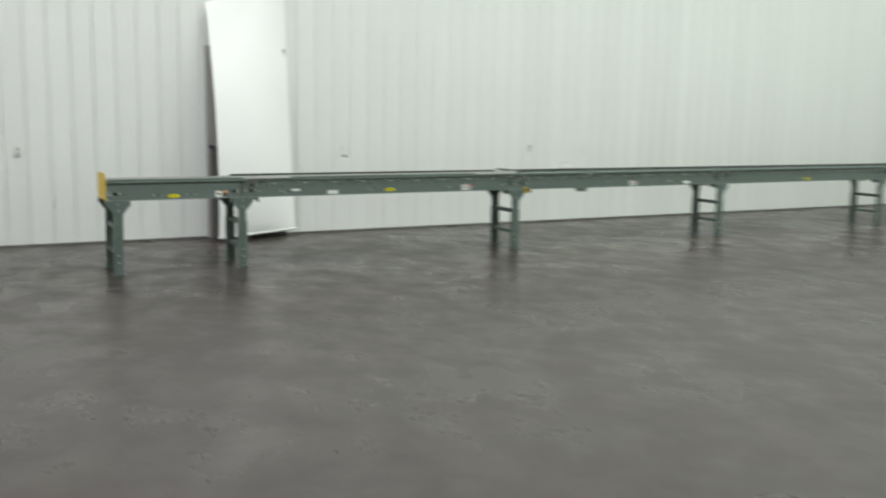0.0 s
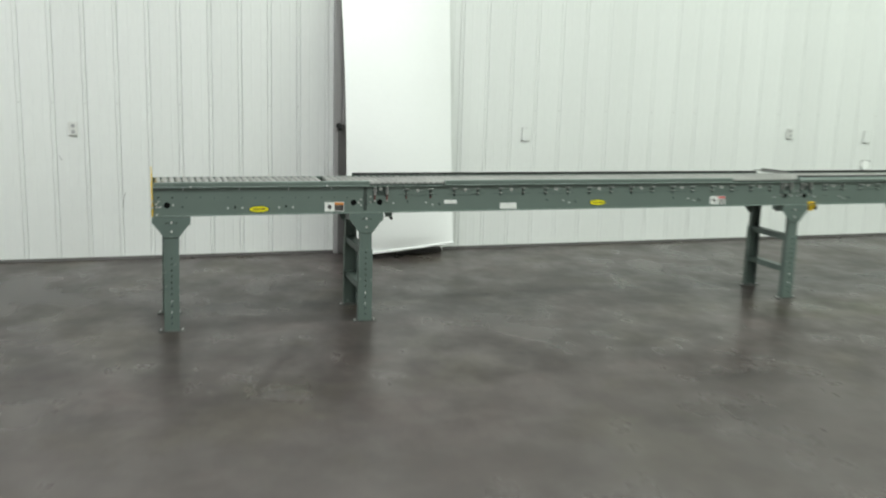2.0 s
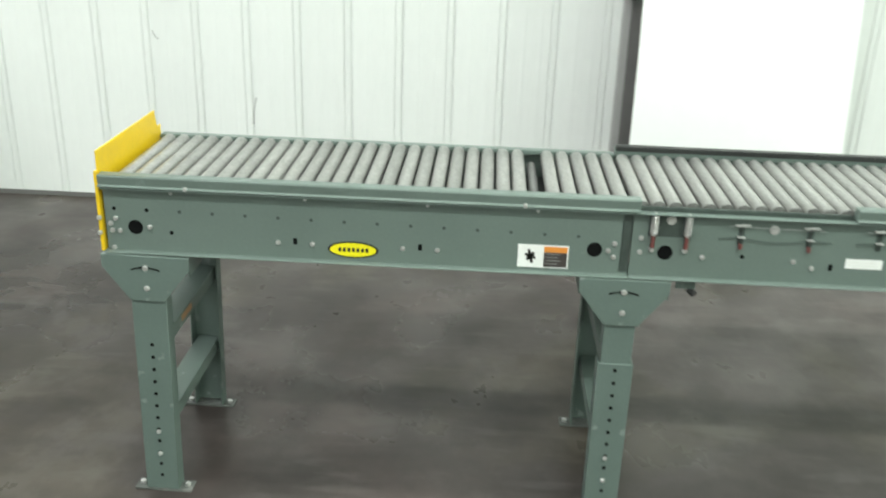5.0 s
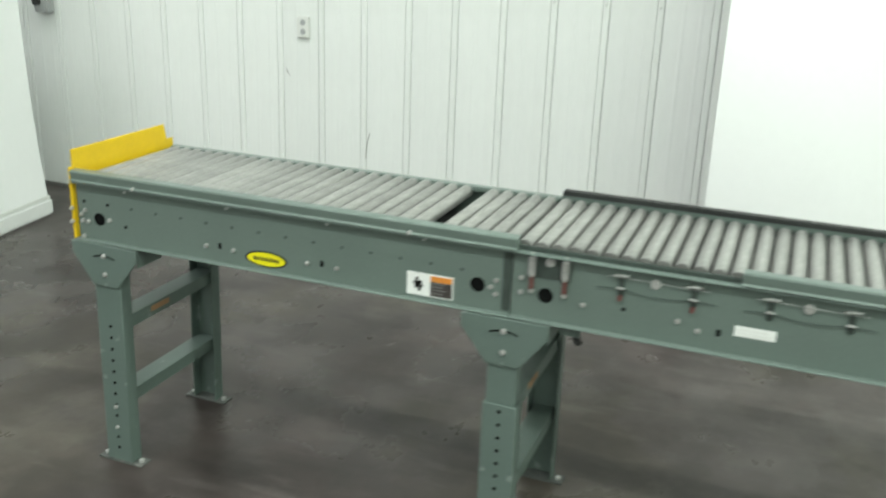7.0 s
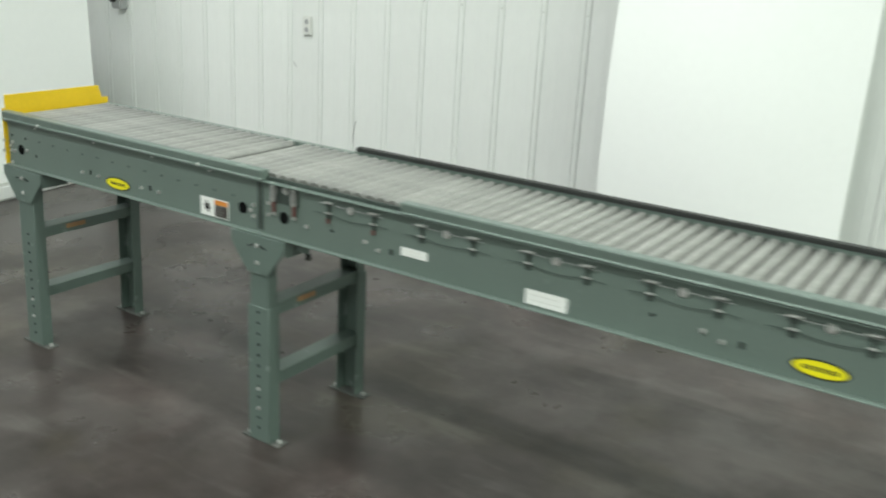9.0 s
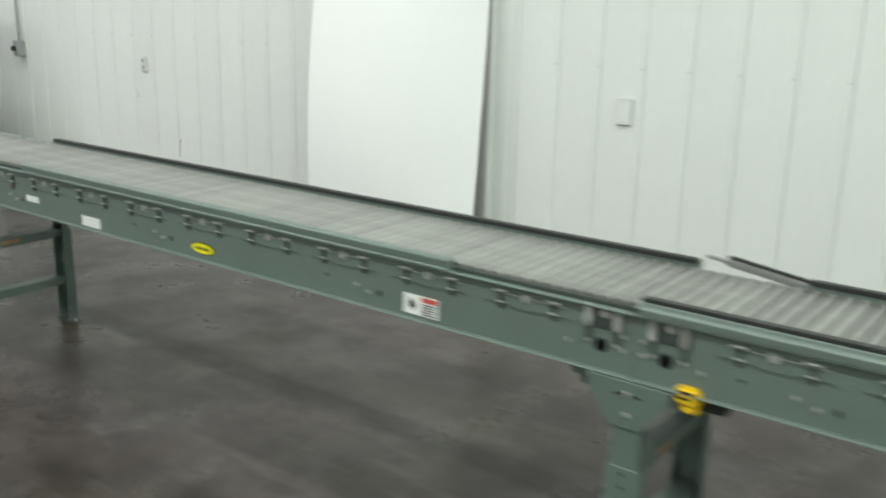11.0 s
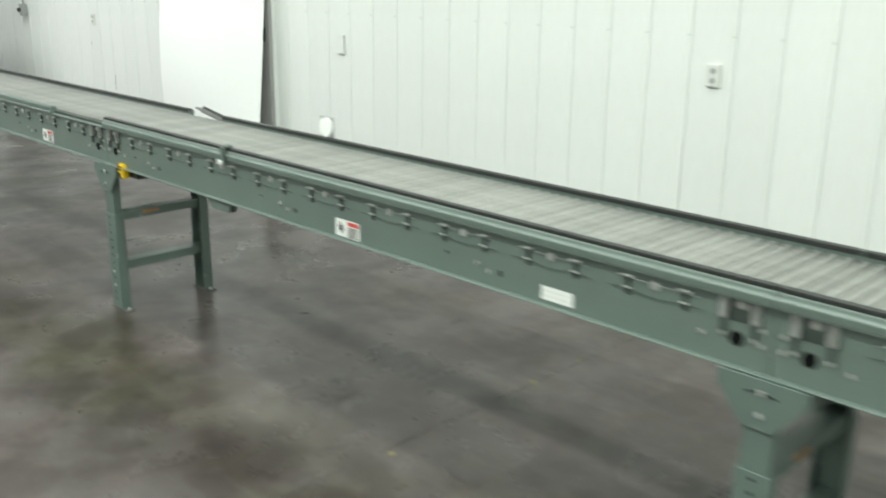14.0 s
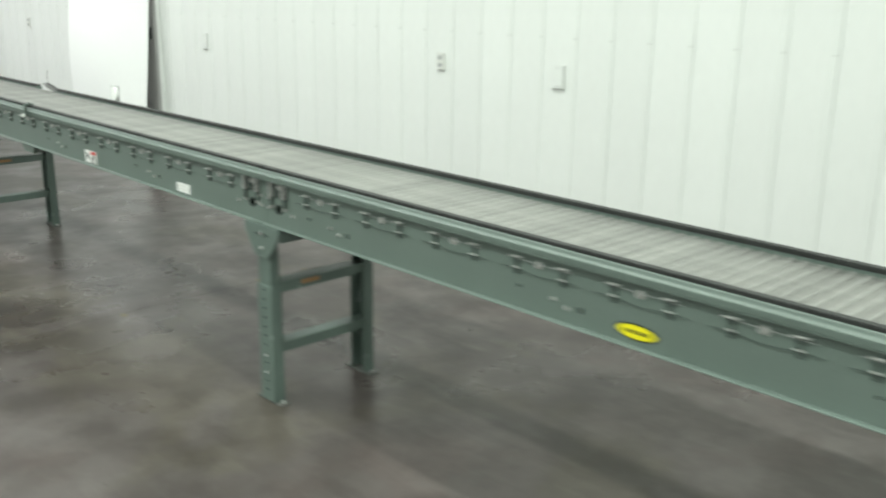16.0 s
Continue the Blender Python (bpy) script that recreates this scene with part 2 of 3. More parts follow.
# ---- mesh helpers ----
def box(bm, x0, x1, y0, y1, z0, z1, bevel=0.0, turn=None):
    """An axis-aligned block, with rounded edges where bevel is given."""
    b = bmesh.new()
    bmesh.ops.create_cube(b, size=1, matrix=Matrix.Translation(((x0 + x1) / 2, (y0 + y1) / 2, (z0 + z1) / 2)) @ Matrix.Diagonal((x1 - x0, y1 - y0, z1 - z0, 1)))
    if bevel:
        bmesh.ops.bevel(b, geom=list(b.edges), offset=bevel, segments=2, affect="EDGES", clamp_overlap=True)
    merge(bm, b, turn)


def merge(bm, b, turn=None):
    if turn is not None:
        b.transform(turn)
    tmp = bpy.data.meshes.new("tmp")
    b.to_mesh(tmp)
    b.free()
    bm.from_mesh(tmp)
    bpy.data.meshes.remove(tmp)


def rod(bm, p, q, r, segs=12, cap=True, r2=None):
    """A round bar from p to q."""
    p, q = Vector(p), Vector(q)
    d = q - p
    b = bmesh.new()
    bmesh.ops.create_cone(b, cap_ends=cap, segments=segs, radius1=r, radius2=r if r2 is None else r2, depth=d.length)
    merge(bm, b, Matrix.Translation((p + q) / 2) @ d.to_track_quat("Z", "Y").to_matrix().to_4x4())


def prism(bm, outline, y0, y1, bevel=0.0):
    """A plate in the xz plane with the given outline, from y0 to y1."""
    b = bmesh.new()
    f = b.faces.new([b.verts.new((x, y0, z)) for x, z in outline])
    ext = bmesh.ops.extrude_face_region(b, geom=[f])
    bmesh.ops.translate(b, vec=(0, y1 - y0, 0), verts=[v for v in ext["geom"] if isinstance(v, bmesh.types.BMVert)])
    bmesh.ops.recalc_face_normals(b, faces=b.faces)
    if bevel:
        bmesh.ops.bevel(b, geom=list(b.edges), offset=bevel, segments=1, affect="EDGES", clamp_overlap=True)
    merge(bm, b)


def extrude(bm, outline, length, axis, start=0.0, bevel=0.001):
    """A bar with the given outline: (y, z) along x, (x, z) along y or (x, y) along z."""
    def at(a, b, c):
        return {"x": (c, a, b), "y": (a, c, b), "z": (a, b, c)}[axis]
    b = bmesh.new()
    f = b.faces.new([b.verts.new(at(p, q, start)) for p, q in outline])
    ext = bmesh.ops.extrude_face_region(b, geom=[f])
    bmesh.ops.translate(b, vec=at(0, 0, length), verts=[v for v in ext["geom"] if isinstance(v, bmesh.types.BMVert)])
    bmesh.ops.recalc_face_normals(b, faces=b.faces)
    if bevel:
        bmesh.ops.bevel(b, geom=list(b.edges), offset=bevel, segments=1, affect="EDGES", clamp_overlap=True)
    merge(bm, b)


def mesh_of(bm, name, mat, smooth=False):
    me = bpy.data.meshes.new(name)
    bm.to_mesh(me)
    bm.free()
    me.materials.append(mat)
    if smooth:
        for p in me.polygons:
            p.use_smooth = True
        me.set_sharp_from_angle(angle=radians(40))
    return me


def part(name, bm, mat, parent, label="", smooth=True):
    """Links a bmesh, or shared mesh data, as one mesh object under a thing or part."""
    me = mesh_of(bm, name, mat, smooth) if isinstance(bm, bmesh.types.BMesh) else bm
    ob = new(name, me)
    ob.parent = parent
    if label:
        tagged(ob, label)
    return ob


def thing(name, label, category, group="", x=0, y=0, z=0):
    ob = new(name)
    ob.matrix_world = pose(x, y, z)
    return tagged(ob, label, category, group)


def setting(name, bm, mat, label, smooth=False):
    return tagged(new(name, mesh_of(bm, name, mat, smooth)), label, "", "", "structure")


# ---- room ----
WY = 2.19
X0, X1, Y0, H = -5.0, 15.5, -14.0, 6.5

# the slab, cut by narrow control joints
bm = bmesh.new()
cuts_x = [X0 - 0.2, 6.07, 12.18, X1 + 0.2]
for i in range(3):
    a = cuts_x[i] + (0.003 if i else 0)
    b_ = cuts_x[i + 1] - (0.003 if i < 2 else 0)
    box(bm, a, b_, Y0 - 0.2, WY + 0.2, -0.15, 0.0, 0.0015)
box(bm, X0 - 0.2, X1 + 0.2, Y0 - 0.2, WY + 0.2, -0.25, -0.0016)
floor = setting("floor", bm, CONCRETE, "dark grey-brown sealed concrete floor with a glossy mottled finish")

# worn sealant in the joints
for jx in (6.07, 12.18):
    bm = bmesh.new()
    a = [bm.verts.new((jx - 0.004 + 0.0035 * math.sin(i * 1.7) * math.sin(i * 0.31), Y0 + (WY - Y0) * i / 120, 0.0006)) for i in range(121)]
    b_ = [bm.verts.new((jx + 0.004 + 0.0035 * math.sin(i * 2.3 + 1) * math.sin(i * 0.43), Y0 + (WY - Y0) * i / 120, 0.0006)) for i in range(121)]
    for i in range(120):
        bm.faces.new((a[i], b_[i], b_[i + 1], a[i + 1]))
    part("joint_sealant", bm, SEALANT, floor, "worn olive-brown joint sealant")
# dried paint drips along the joint
rng = random.Random(5)
for x, y, r in ((6.062, 0.745, 0.022), (6.1, 0.0, 0.018), (6.052, 1.03, 0.013), (6.07, 0.86, 0.009), (4.42, -0.72, 0.012)):
    bm = bmesh.new()
    turn = rng.random() * 6
    ring = [bm.verts.new((x + r * (1 + 0.25 * math.sin(3 * a + turn)) * math.cos(a), y + 0.6 * r * (1 + 0.3 * math.sin(2 * a + turn)) * math.sin(a), 0.0012)) for a in [math.tau * k / 18 for k in range(18)]]
    top = bm.verts.new((x, y, 0.002))
    for k in range(18):
        bm.faces.new((ring[k], ring[(k + 1) % 18], top))
    part("paint_drip", bm, DRIP, floor, "dried pale yellow paint drip")

bm = bmesh.new()
box(bm, X0 - 0.2, X1 + 0.2, Y0 - 0.2, WY + 0.3, H, H + 0.15)
setting("ceiling", bm, CEIL, "plain white flat ceiling")
bm = bmesh.new()
box(bm, X0 - 0.2, X1 + 0.2, WY + 0.012, WY + 0.2, -0.1, H)
wall_north = setting("wall_north", bm, WALL, "white ribbed metal liner panel wall")
bm = bmesh.new()
box(bm, X0 - 0.2, X0, Y0, WY + 0.012, -0.1, H)
setting("wall_west", bm, WALL, "plain white painted wall")
bm = bmesh.new()
box(bm, X1, X1 + 0.2, Y0, WY + 0.012, -0.1, H)
setting("wall_east", bm, WALL, "plain white painted wall")
bm = bmesh.new()
box(bm, X0 - 0.2, X1 + 0.2, Y0 - 0.2, Y0, -0.1, H)
setting("wall_south", bm, WALL, "plain white painted wall")
bm = bmesh.new()
box(bm, X0, X1, WY - 0.001, WY + 0.0115, 0.0, 0.0225, 0.002)
setting("baseboard", bm, BOARD, "low dark concrete plinth under the white wall panels")

# ---- white sheet leaning over the grey door ----
DX0, DX1 = 1.44, 2.376
door = thing("door_1", "grey steel door in a dark grey frame behind a white sheet", "door")
tagged(door, kind="structure")
for a, b_ in ((DX0, DX0 + 0.055), (DX1 - 0.055, DX1)):
    bm = bmesh.new()
    box(bm, a, b_, WY - 0.05, WY - 0.001, 0.0, 2.14, 0.004)
    part("door_jamb", bm, DOOR, door)
bm = bmesh.new()
box(bm, DX0, DX1, WY - 0.05, WY - 0.001, 2.141, 2.2, 0.004)
part("door_head", bm, DOOR, door)
bm = bmesh.new()
box(bm, DX0 + 0.057, DX1 - 0.057, WY - 0.035, WY - 0.001, 0.01, 2.138, 0.003)
part("door_leaf", bm, DOOR, door)
bm = bmesh.new()
box(bm, DX1 + 0.002, DX1 + 0.018, WY - 0.03, WY - 0.001, 0.0, 2.2, 0.003)
part("white_trim", bm, TRIM, door, "narrow white trim beside the frame")
bm = bmesh.new()
box(bm, DX0 + 0.03, DX1 - 0.3, WY - 0.075, WY - 0.052, 0.004, 1.07, 0.008)
part("kick_board", bm, BOARD, door, "dark grey board over the lower half")
bm = bmesh.new()
rod(bm, (DX0 + 0.028, WY - 0.05, 1.06), (DX0 + 0.028, WY - 0.085, 1.06), 0.012)
rod(bm, (DX0 + 0.028, WY - 0.085, 1.06), (DX0 + 0.028, WY - 0.11, 1.06), 0.024, 16)
part("door_knob", bm, BLACK, door, "black round knob")
for z in (0.3, 1.03, 1.85):
    bm = bmesh.new()
    rod(bm, (DX1 - 0.056, WY - 0.056, z - 0.05), (DX1 - 0.056, WY - 0.056, z + 0.05), 0.009)
    part("hinge", bm, BLACK, door, "black hinge")


def leaning_sheet():
    """A tall bowed sheet: the near-left edge leans out at the foot, the other edge stays by the wall."""
    bm = bmesh.new()
    nu, nv = 24, 44
    z1 = 2.95
    grid = []
    for j in range(nv + 1):
        f = j / nv
        z = 0.06 + (z1 - 0.06) * f
        yl = 1.873 - 0.151 * z + 0.108 * z * z - 0.05
        yr = min(2.165, 1.957 + 0.12 * z - 0.012 * z * z)
        xl = 1.468 - 0.006 * z
        xr = 2.422 - 0.012 * z - 0.02 * max(0, z - 2.1)
        belly = 0.012 + 0.06 * math.sin(math.pi * min(1, (z - 0.06) / 2.74) ** 0.55)
        row = []
        for i in range(nu + 1):
            u = i / nu
            low = 0.034 + 0.056 * u
            row.append(bm.verts.new((xl + (xr - xl) * u, yl + (yr - yl) * u - belly * math.sin(math.pi * u ** 1.1), low + (z1 - low) * f)))
        grid.append(row)
    for j in range(nv):
        for i in range(nu):
            bm.faces.new((grid[j][i], grid[j][i + 1], grid[j + 1][i + 1], grid[j + 1][i]))
    bmesh.ops.recalc_face_normals(bm, faces=bm.faces)
    bmesh.ops.solidify(bm, geom=list(bm.faces), thickness=0.006)
    return bm


sheet = tagged(new("plastic_sheet", mesh_of(leaning_sheet(), "plastic_sheet", SHEET, True)), "tall bowed white plastic sheet leaning on the wall over a door", "panel")
bm = bmesh.new()
for i in range(12):
    u, v = i / 12, (i + 1) / 12
    p, q = [Vector((1.458 + 0.97 * a, 1.809 + 0.151 * a - 0.02 * math.sin(math.pi * a ** 0.72) - 0.004, 0.044 + 0.056 * a)) for a in (u, v)]
    rod(bm, p, q, 0.011, 8)
part("bottom_hem", bm, TRIM, sheet, "thick white folded hem")
# block added behind the hem to stand for the dark shade there
bm = bmesh.new()
box(bm, 1.95, 2.38, 1.99, 2.05, 0.0, 0.04, 0.004, Matrix.Translation((1.99, 1.94, 0)) @ Matrix.Rotation(radians(12), 4, "Z") @ Matrix.Translation((-1.99, -1.94, 0)))
tagged(new("hem_shade_block", mesh_of(bm, "hem_shade_block", HEM_SHADE)), "dark block added for the shade under the white sheet", "timber")

# ---- white partition box past the conveyor's end ----
part_m = Matrix.Translation((-1.81, 1.75, 0)) @ Matrix.Rotation(radians(7), 4, "Z")
partition = thing("partition", "white insulated partition with a rounded white curb at its foot", "partition")
partition.matrix_world = part_m
tagged(partition, kind="structure")
bm = bmesh.new()
bow = [(-0.014 - 0.062 * (1 - math.exp(-k / 14 * 3.0)), 0.1 + 1.52 * k / 14) for k in range(15)]
extrude(bm, [(-1.3, 0.1), *bow, (-1.3, 1.62)], -1.6, "y", 0.0, 0.004)
part("panel", bm, SHEET, partition, "", True)
bm = bmesh.new()
box(bm, -1.3, 0.0, -1.62, 0.02, 0.0, 0.09, 0.012)
part("curb", bm, TRIM, partition)
bm = bmesh.new()
box(bm, -0.056, -0.006, -1.6, 0.01, 0.0885, 0.102, 0.004)
part("seal_strip", bm, PLATE, partition)


# ---- wall fittings ----
def outlet(x, z):
    o = thing("wall_outlet", "grey duplex power outlet on the white wall", "power outlet", "outlets on the wall", x, WY, z)
    bm = bmesh.new()
    box(bm, -0.034, 0.034, -0.016, 0.0, -0.052, 0.052, 0.005)
    part("box", bm, PLATE, o)
    for s in (-1, 1):
        bm = bmesh.new()
        rod(bm, (0, -0.015, s * 0.022), (0, -0.018, s * 0.022), 0.014, 16)
        part("socket", bm, BOXGREY, o, "grey plastic socket")
    bm = bmesh.new()
    rod(bm, (0, -0.015, 0), (0, -0.018, 0), 0.004, 8)
    part("screw", bm, STEEL, o)


def blank_box(x, z):
    o = thing("junction_box", "white junction box with a blank cover on the wall", "junction box", "junction boxes on the wall", x, WY, z)
    bm = bmesh.new()
    box(bm, -0.04, 0.04, -0.011, 0.0, -0.064, 0.064, 0.004)
    part("body", bm, WALL, o)
    bm = bmesh.new()
    box(bm, -0.037, 0.037, -0.0145, -0.0113, -0.061, 0.061, 0.0025)
    part("cover", bm, WALL, o)
    for s in (-1, 1):
        bm = bmesh.new()
        rod(bm, (0, -0.014, s * 0.047), (0, -0.0165, s * 0.047), 0.004, 8)
        part("screw", bm, STEEL, o)


outlet(-0.542, 1.014)
outlet(5.885, 1.027)
blank_box(3.142, 1.005)
blank_box(6.79, 1.003)
blank_box(11.25, 1.0)

sw = thing("switch_box", "grey cast switch box with a black knob below a conduit", "switch", "", -2.12, WY, 1.045)
bm = bmesh.new()
box(bm, -0.045, 0.045, -0.06, 0.0, -0.06, 0.06, 0.008)
part("body", bm, BOXGREY, sw)
bm = bmesh.new()
rod(bm, (-0.01, -0.06, 0.0), (-0.01, -0.085, 0.0), 0.02, 16)
part("knob", bm, BLACK, sw, "black round knob")
bm = bmesh.new()
rod(bm, (0, -0.025, 0.06), (0, -0.025, 3.2), 0.011, 12)
part("conduit", bm, BOXGREY, sw, "grey steel conduit")

bm = bmesh.new()
for i in range(8):
    a, b_ = i / 8, (i + 1) / 8
    rod(bm, (-0.205 + 0.02 * a ** 2.5, WY - 0.003, 0.4 + 0.125 * a), (-0.205 + 0.02 * b_ ** 2.5, WY - 0.003, 0.4 + 0.125 * b_), 0.0018, 6)
tagged(new("hanging_wire", mesh_of(bm, "hanging_wire", SCUFF)), "short dark bent wire hanging on the white wall", "wire")

bm = bmesh.new()
for i in range(6):
    a, b_ = i / 6, (i + 1) / 6
    rod(bm, (-0.648 + 0.022 * a * a, WY + 0.0005, 0.81 - 0.035 * a), (-0.648 + 0.022 * b_ * b_, WY + 0.0005, 0.81 - 0.035 * b_), 0.002, 6)
part("scuff_mark", bm, SCUFF, wall_north, "dark curved scuff below the outlet")

# ---- conveyor ----
WID = 0.425
ZB, ZT = 0.666, 0.826
PITCH = 0.0381
ROLL_Z = 0.827
SEC = 3.046
J0 = 1.214


def roller_mesh():
    bm = bmesh.new()
    rod(bm, (0, 0.019, 0), (0, WID - 0.03, 0), 0.0174, 16)
    rod(bm, (0, 0.008, 0), (0, 0.019, 0), 0.0055, 6)
    rod(bm, (0, WID - 0.03, 0), (0, WID - 0.012, 0), 0.0055, 6)
    return mesh_of(bm, "roller", ROLLER, True)


def bolt_mesh(name, r, h, segs=6, mat=STEEL):
    """A bolt head whose face looks along -y."""
    bm = bmesh.new()
    rod(bm, (0, 0.002, 0), (0, -h, 0), r, segs, True, r * 0.82)
    rod(bm, (0, 0.001, 0), (0, -h * 0.3, 0), r * 1.15, 12)
    return mesh_of(bm, name, mat, True)


def spring_mesh():
    bm = bmesh.new()
    turns, steps, r = 7, 70, 0.0082
    pts = [Vector((r * math.cos(2 * math.pi * turns * i / steps), r * math.sin(2 * math.pi * turns * i / steps), 0.042 * i / steps)) for i in range(steps + 1)]
    for p, q in zip(pts, pts[1:]):
        rod(bm, p, q, 0.0017, 5, False)
    return mesh_of(bm, "spring", STEEL, True)


def channel(bm, x0, x1, y_face, inward, z0=ZB, z1=ZT, t=0.0035):
    """A C channel along x whose web stands at y_face and whose flanges point away from the rollers."""
    prof = [(0.0, z0 + t), (0.0, z1 - t), (-0.018, z1 - t), (-0.018, z1), (t, z1), (t, z0), (-0.0175, z0), (-0.0185, z0 + 0.001), (-0.0185, z0 + t - 0.001), (-0.0175, z0 + t)]
    extrude(bm, [(y_face + inward * y, z) for y, z in prof], x1 - x0, "x", x0, 0.0006)


ROLL, BOLT, BIGBOLT, NUT, SPRING = roller_mesh(), bolt_mesh("bolt", 0.0052, 0.006), bolt_mesh("carriage_bolt", 0.0098, 0.006, 14), bolt_mesh("nut", 0.0055, 0.006), spring_mesh()
bm = bmesh.new()
rod(bm, (0, 0.002, 0), (0, -0.0008, 0), 0.0175, 24)
BORE = mesh_of(bm, "bore", HOLE)
bm = bmesh.new()
rod(bm, (0, 0.002, 0), (0, -0.0008, 0), 0.0048, 12)
SMALL_HOLE = mesh_of(bm, "small_hole", HOLE)
bm = bmesh.new()
box(bm, -0.006, 0.006, -0.0008, 0.002, -0.009, 0.009, 0.003)
SLOT_HOLE = mesh_of(bm, "slot", HOLE)
bm = bmesh.new()
rod(bm, (0, 0.002, 0), (0, -0.0006, 0), 0.0042, 10)
DIMPLE = mesh_of(bm, "dimple", GRIME_SHADE)


def put(name, me, parent, x, y, z):
    ob = new(name, me)
    ob.parent = parent
    ob.matrix_basis = pose(x, y, z)
    return ob


def rail(parent, x0, x1, side, cap):
    """A folded guard rail on the near (-1) or far (+1) side, with a black strip on top where cap is set."""
    def yy(y):
        return y if side < 0 else WID - y
    zt = (0.86 if side < 0 else 0.852) if cap else 0.857
    bm = bmesh.new()
    low = 0.8285 if not cap else 0.8265
    prof = [(0.011, low), (0.011, zt), (-0.013, zt), (-0.0175, zt - 0.002), (-0.018, zt - 0.005), (-0.0145, low + 0.0045), (-0.021, low + 0.0025), (-0.021, low)]
    if cap and side < 0:
        prof[2:] = [(-0.0125, zt), (-0.0145, zt - 0.002), (-0.0155, zt - 0.009), (-0.0185, zt - 0.0135), (-0.021, zt - 0.016), (-0.0212, zt - 0.019), (-0.0195, low)]
    extrude(bm, [(yy(y), z) for y, z in prof], x1 - x0, "x", x0, 0.0012)
    g = part("guard_rail", bm, GREEN, parent)
    if cap:
        bm = bmesh.new()
        lo, hi = sorted((yy(-0.0115), yy(0.013)) if side < 0 else (yy(-0.012), yy(0.0135)))
        box(bm, x0 + 0.002, x1 - 0.002, lo, hi, zt - (0.002 if side < 0 else 0.006), zt + (0.009 if side < 0 else 0.007), 0.002)
        part("wear_strip", bm, BLACK, g, "black plastic strip on top of the rail")


def oval_decal(parent, x, z):
    bm = bmesh.new()
    bmesh.ops.create_cone(bm, cap_ends=True, segments=40, radius1=1, radius2=1, depth=0.001, matrix=Matrix.Translation((x, -0.0008, z)) @ Matrix.Diagonal((0.059, 1, 0.0205, 1)) @ Matrix.Rotation(radians(90), 4, "X"))
    d = part("oval_badge", bm, DECAL_K, parent, "yellow oval maker's badge with a black rim", False)
    bm = bmesh.new()
    bmesh.ops.create_cone(bm, cap_ends=True, segments=40, radius1=1, radius2=1, depth=0.001, matrix=Matrix.Translation((x, -0.0016, z)) @ Matrix.Diagonal((0.054, 1, 0.0168, 1)) @ Matrix.Rotation(radians(90), 4, "X"))
    part("badge_face", bm, DECAL_Y, d, "", False)
    bm = bmesh.new()
    for i in range(7):
        box(bm, x - 0.034 + i * 0.0105, x - 0.0275 + i * 0.0105, -0.0027, -0.0021, z - 0.0048, z + 0.0048)
    part("badge_bars", bm, DECAL_K, d, "", False)


def warning_decal(parent, x, z, head, w=0.116, h=0.056):
    bm = bmesh.new()
    box(bm, x - w / 2, x + w / 2, -0.0014, 0.0, z - h / 2, z + h / 2)
    d = part("warning_label", bm, DECAL_W, parent, "white warning label with a coloured header and dark text bars", False)
    bm = bmesh.new()
    for a, ln in ((20, 0.026), (75, 0.034), (130, 0.024), (-40, 0.02)):
        box(bm, -ln / 2, ln / 2, -0.0024, -0.0018, -0.0032, 0.0032, 0, Matrix.Translation((x - w * 0.25, 0, z)) @ Matrix.Rotation(radians(a), 4, "Y"))
    part("pictogram", bm, DECAL_K, d, "", False)
    bm = bmesh.new()
    box(bm, x + 0.002, x + w / 2 - 0.003, -0.0024, -0.0018, z + h * 0.2, z + h / 2 - 0.003)
    part("header_band", bm, head, d, "", False)
    bm = bmesh.new()
    if head is DECAL_O:
        box(bm, x + 0.002, x + w / 2 - 0.003, -0.0024, -0.0018, z - h / 2 + 0.003, z + h * 0.19)
        part("text_panel", bm, DECAL_B, d, "", False)
        bm = bmesh.new()
        for i in range(4):
            box(bm, x + 0.007, x + 0.04 - 0.006 * (i % 2), -0.0034, -0.0028, z + 0.006 - i * 0.008, z + 0.0085 - i * 0.008)
        part("text_bars", bm, SLOT, d, "", False)
    else:
        for i in range(5):
            box(bm, x + 0.003, x + w / 2 - 0.005 - 0.007 * (i % 2), -0.0024, -0.0018, z + 0.003 - i * 0.0068, z + 0.0065 - i * 0.0068)
        part("text_bars", bm, DECAL_B, d, "", False)


def white_decal(parent, x, z, w, h):
    bm = bmesh.new()
    box(bm, x - w / 2, x + w / 2, -0.0014, 0.0, z - h / 2, z + h / 2)
    d = part("white_label", bm, DECAL_W, parent, "plain white label with faint grey print", False)
    bm = bmesh.new()
    for i in range(2):
        box(bm, x - w * 0.42, x + w * (0.4 - 0.1 * i), -0.0022, -0.0017, z - h * 0.2 + i * h * 0.36, z - h * 0.2 + i * h * 0.36 + h * 0.05)
    part("text_bars", bm, PLATE, d, "", False)


def section_frame(sec, x0, x1):
    for face, inward in ((0.0, 1), (WID, -1)):
        bm = bmesh.new()
        channel(bm, x0 + 0.001, x1 - 0.001, face, inward)
        part("side_channel", bm, GREEN, sec)
    x = x0 + 0.4
    while x < x1 - 0.2:
        bm = bmesh.new()
        box(bm, x - 0.02, x + 0.02, 0.0045, WID - 0.0045, ZB + 0.006, ZB + 0.03, 0.003)
        part("cross_member", bm, GREEN2, sec)
        x += 1.1


def rollers(sec, xs):
    for x in xs:
        put("roller", ROLL, sec, x, 0, ROLL_Z)


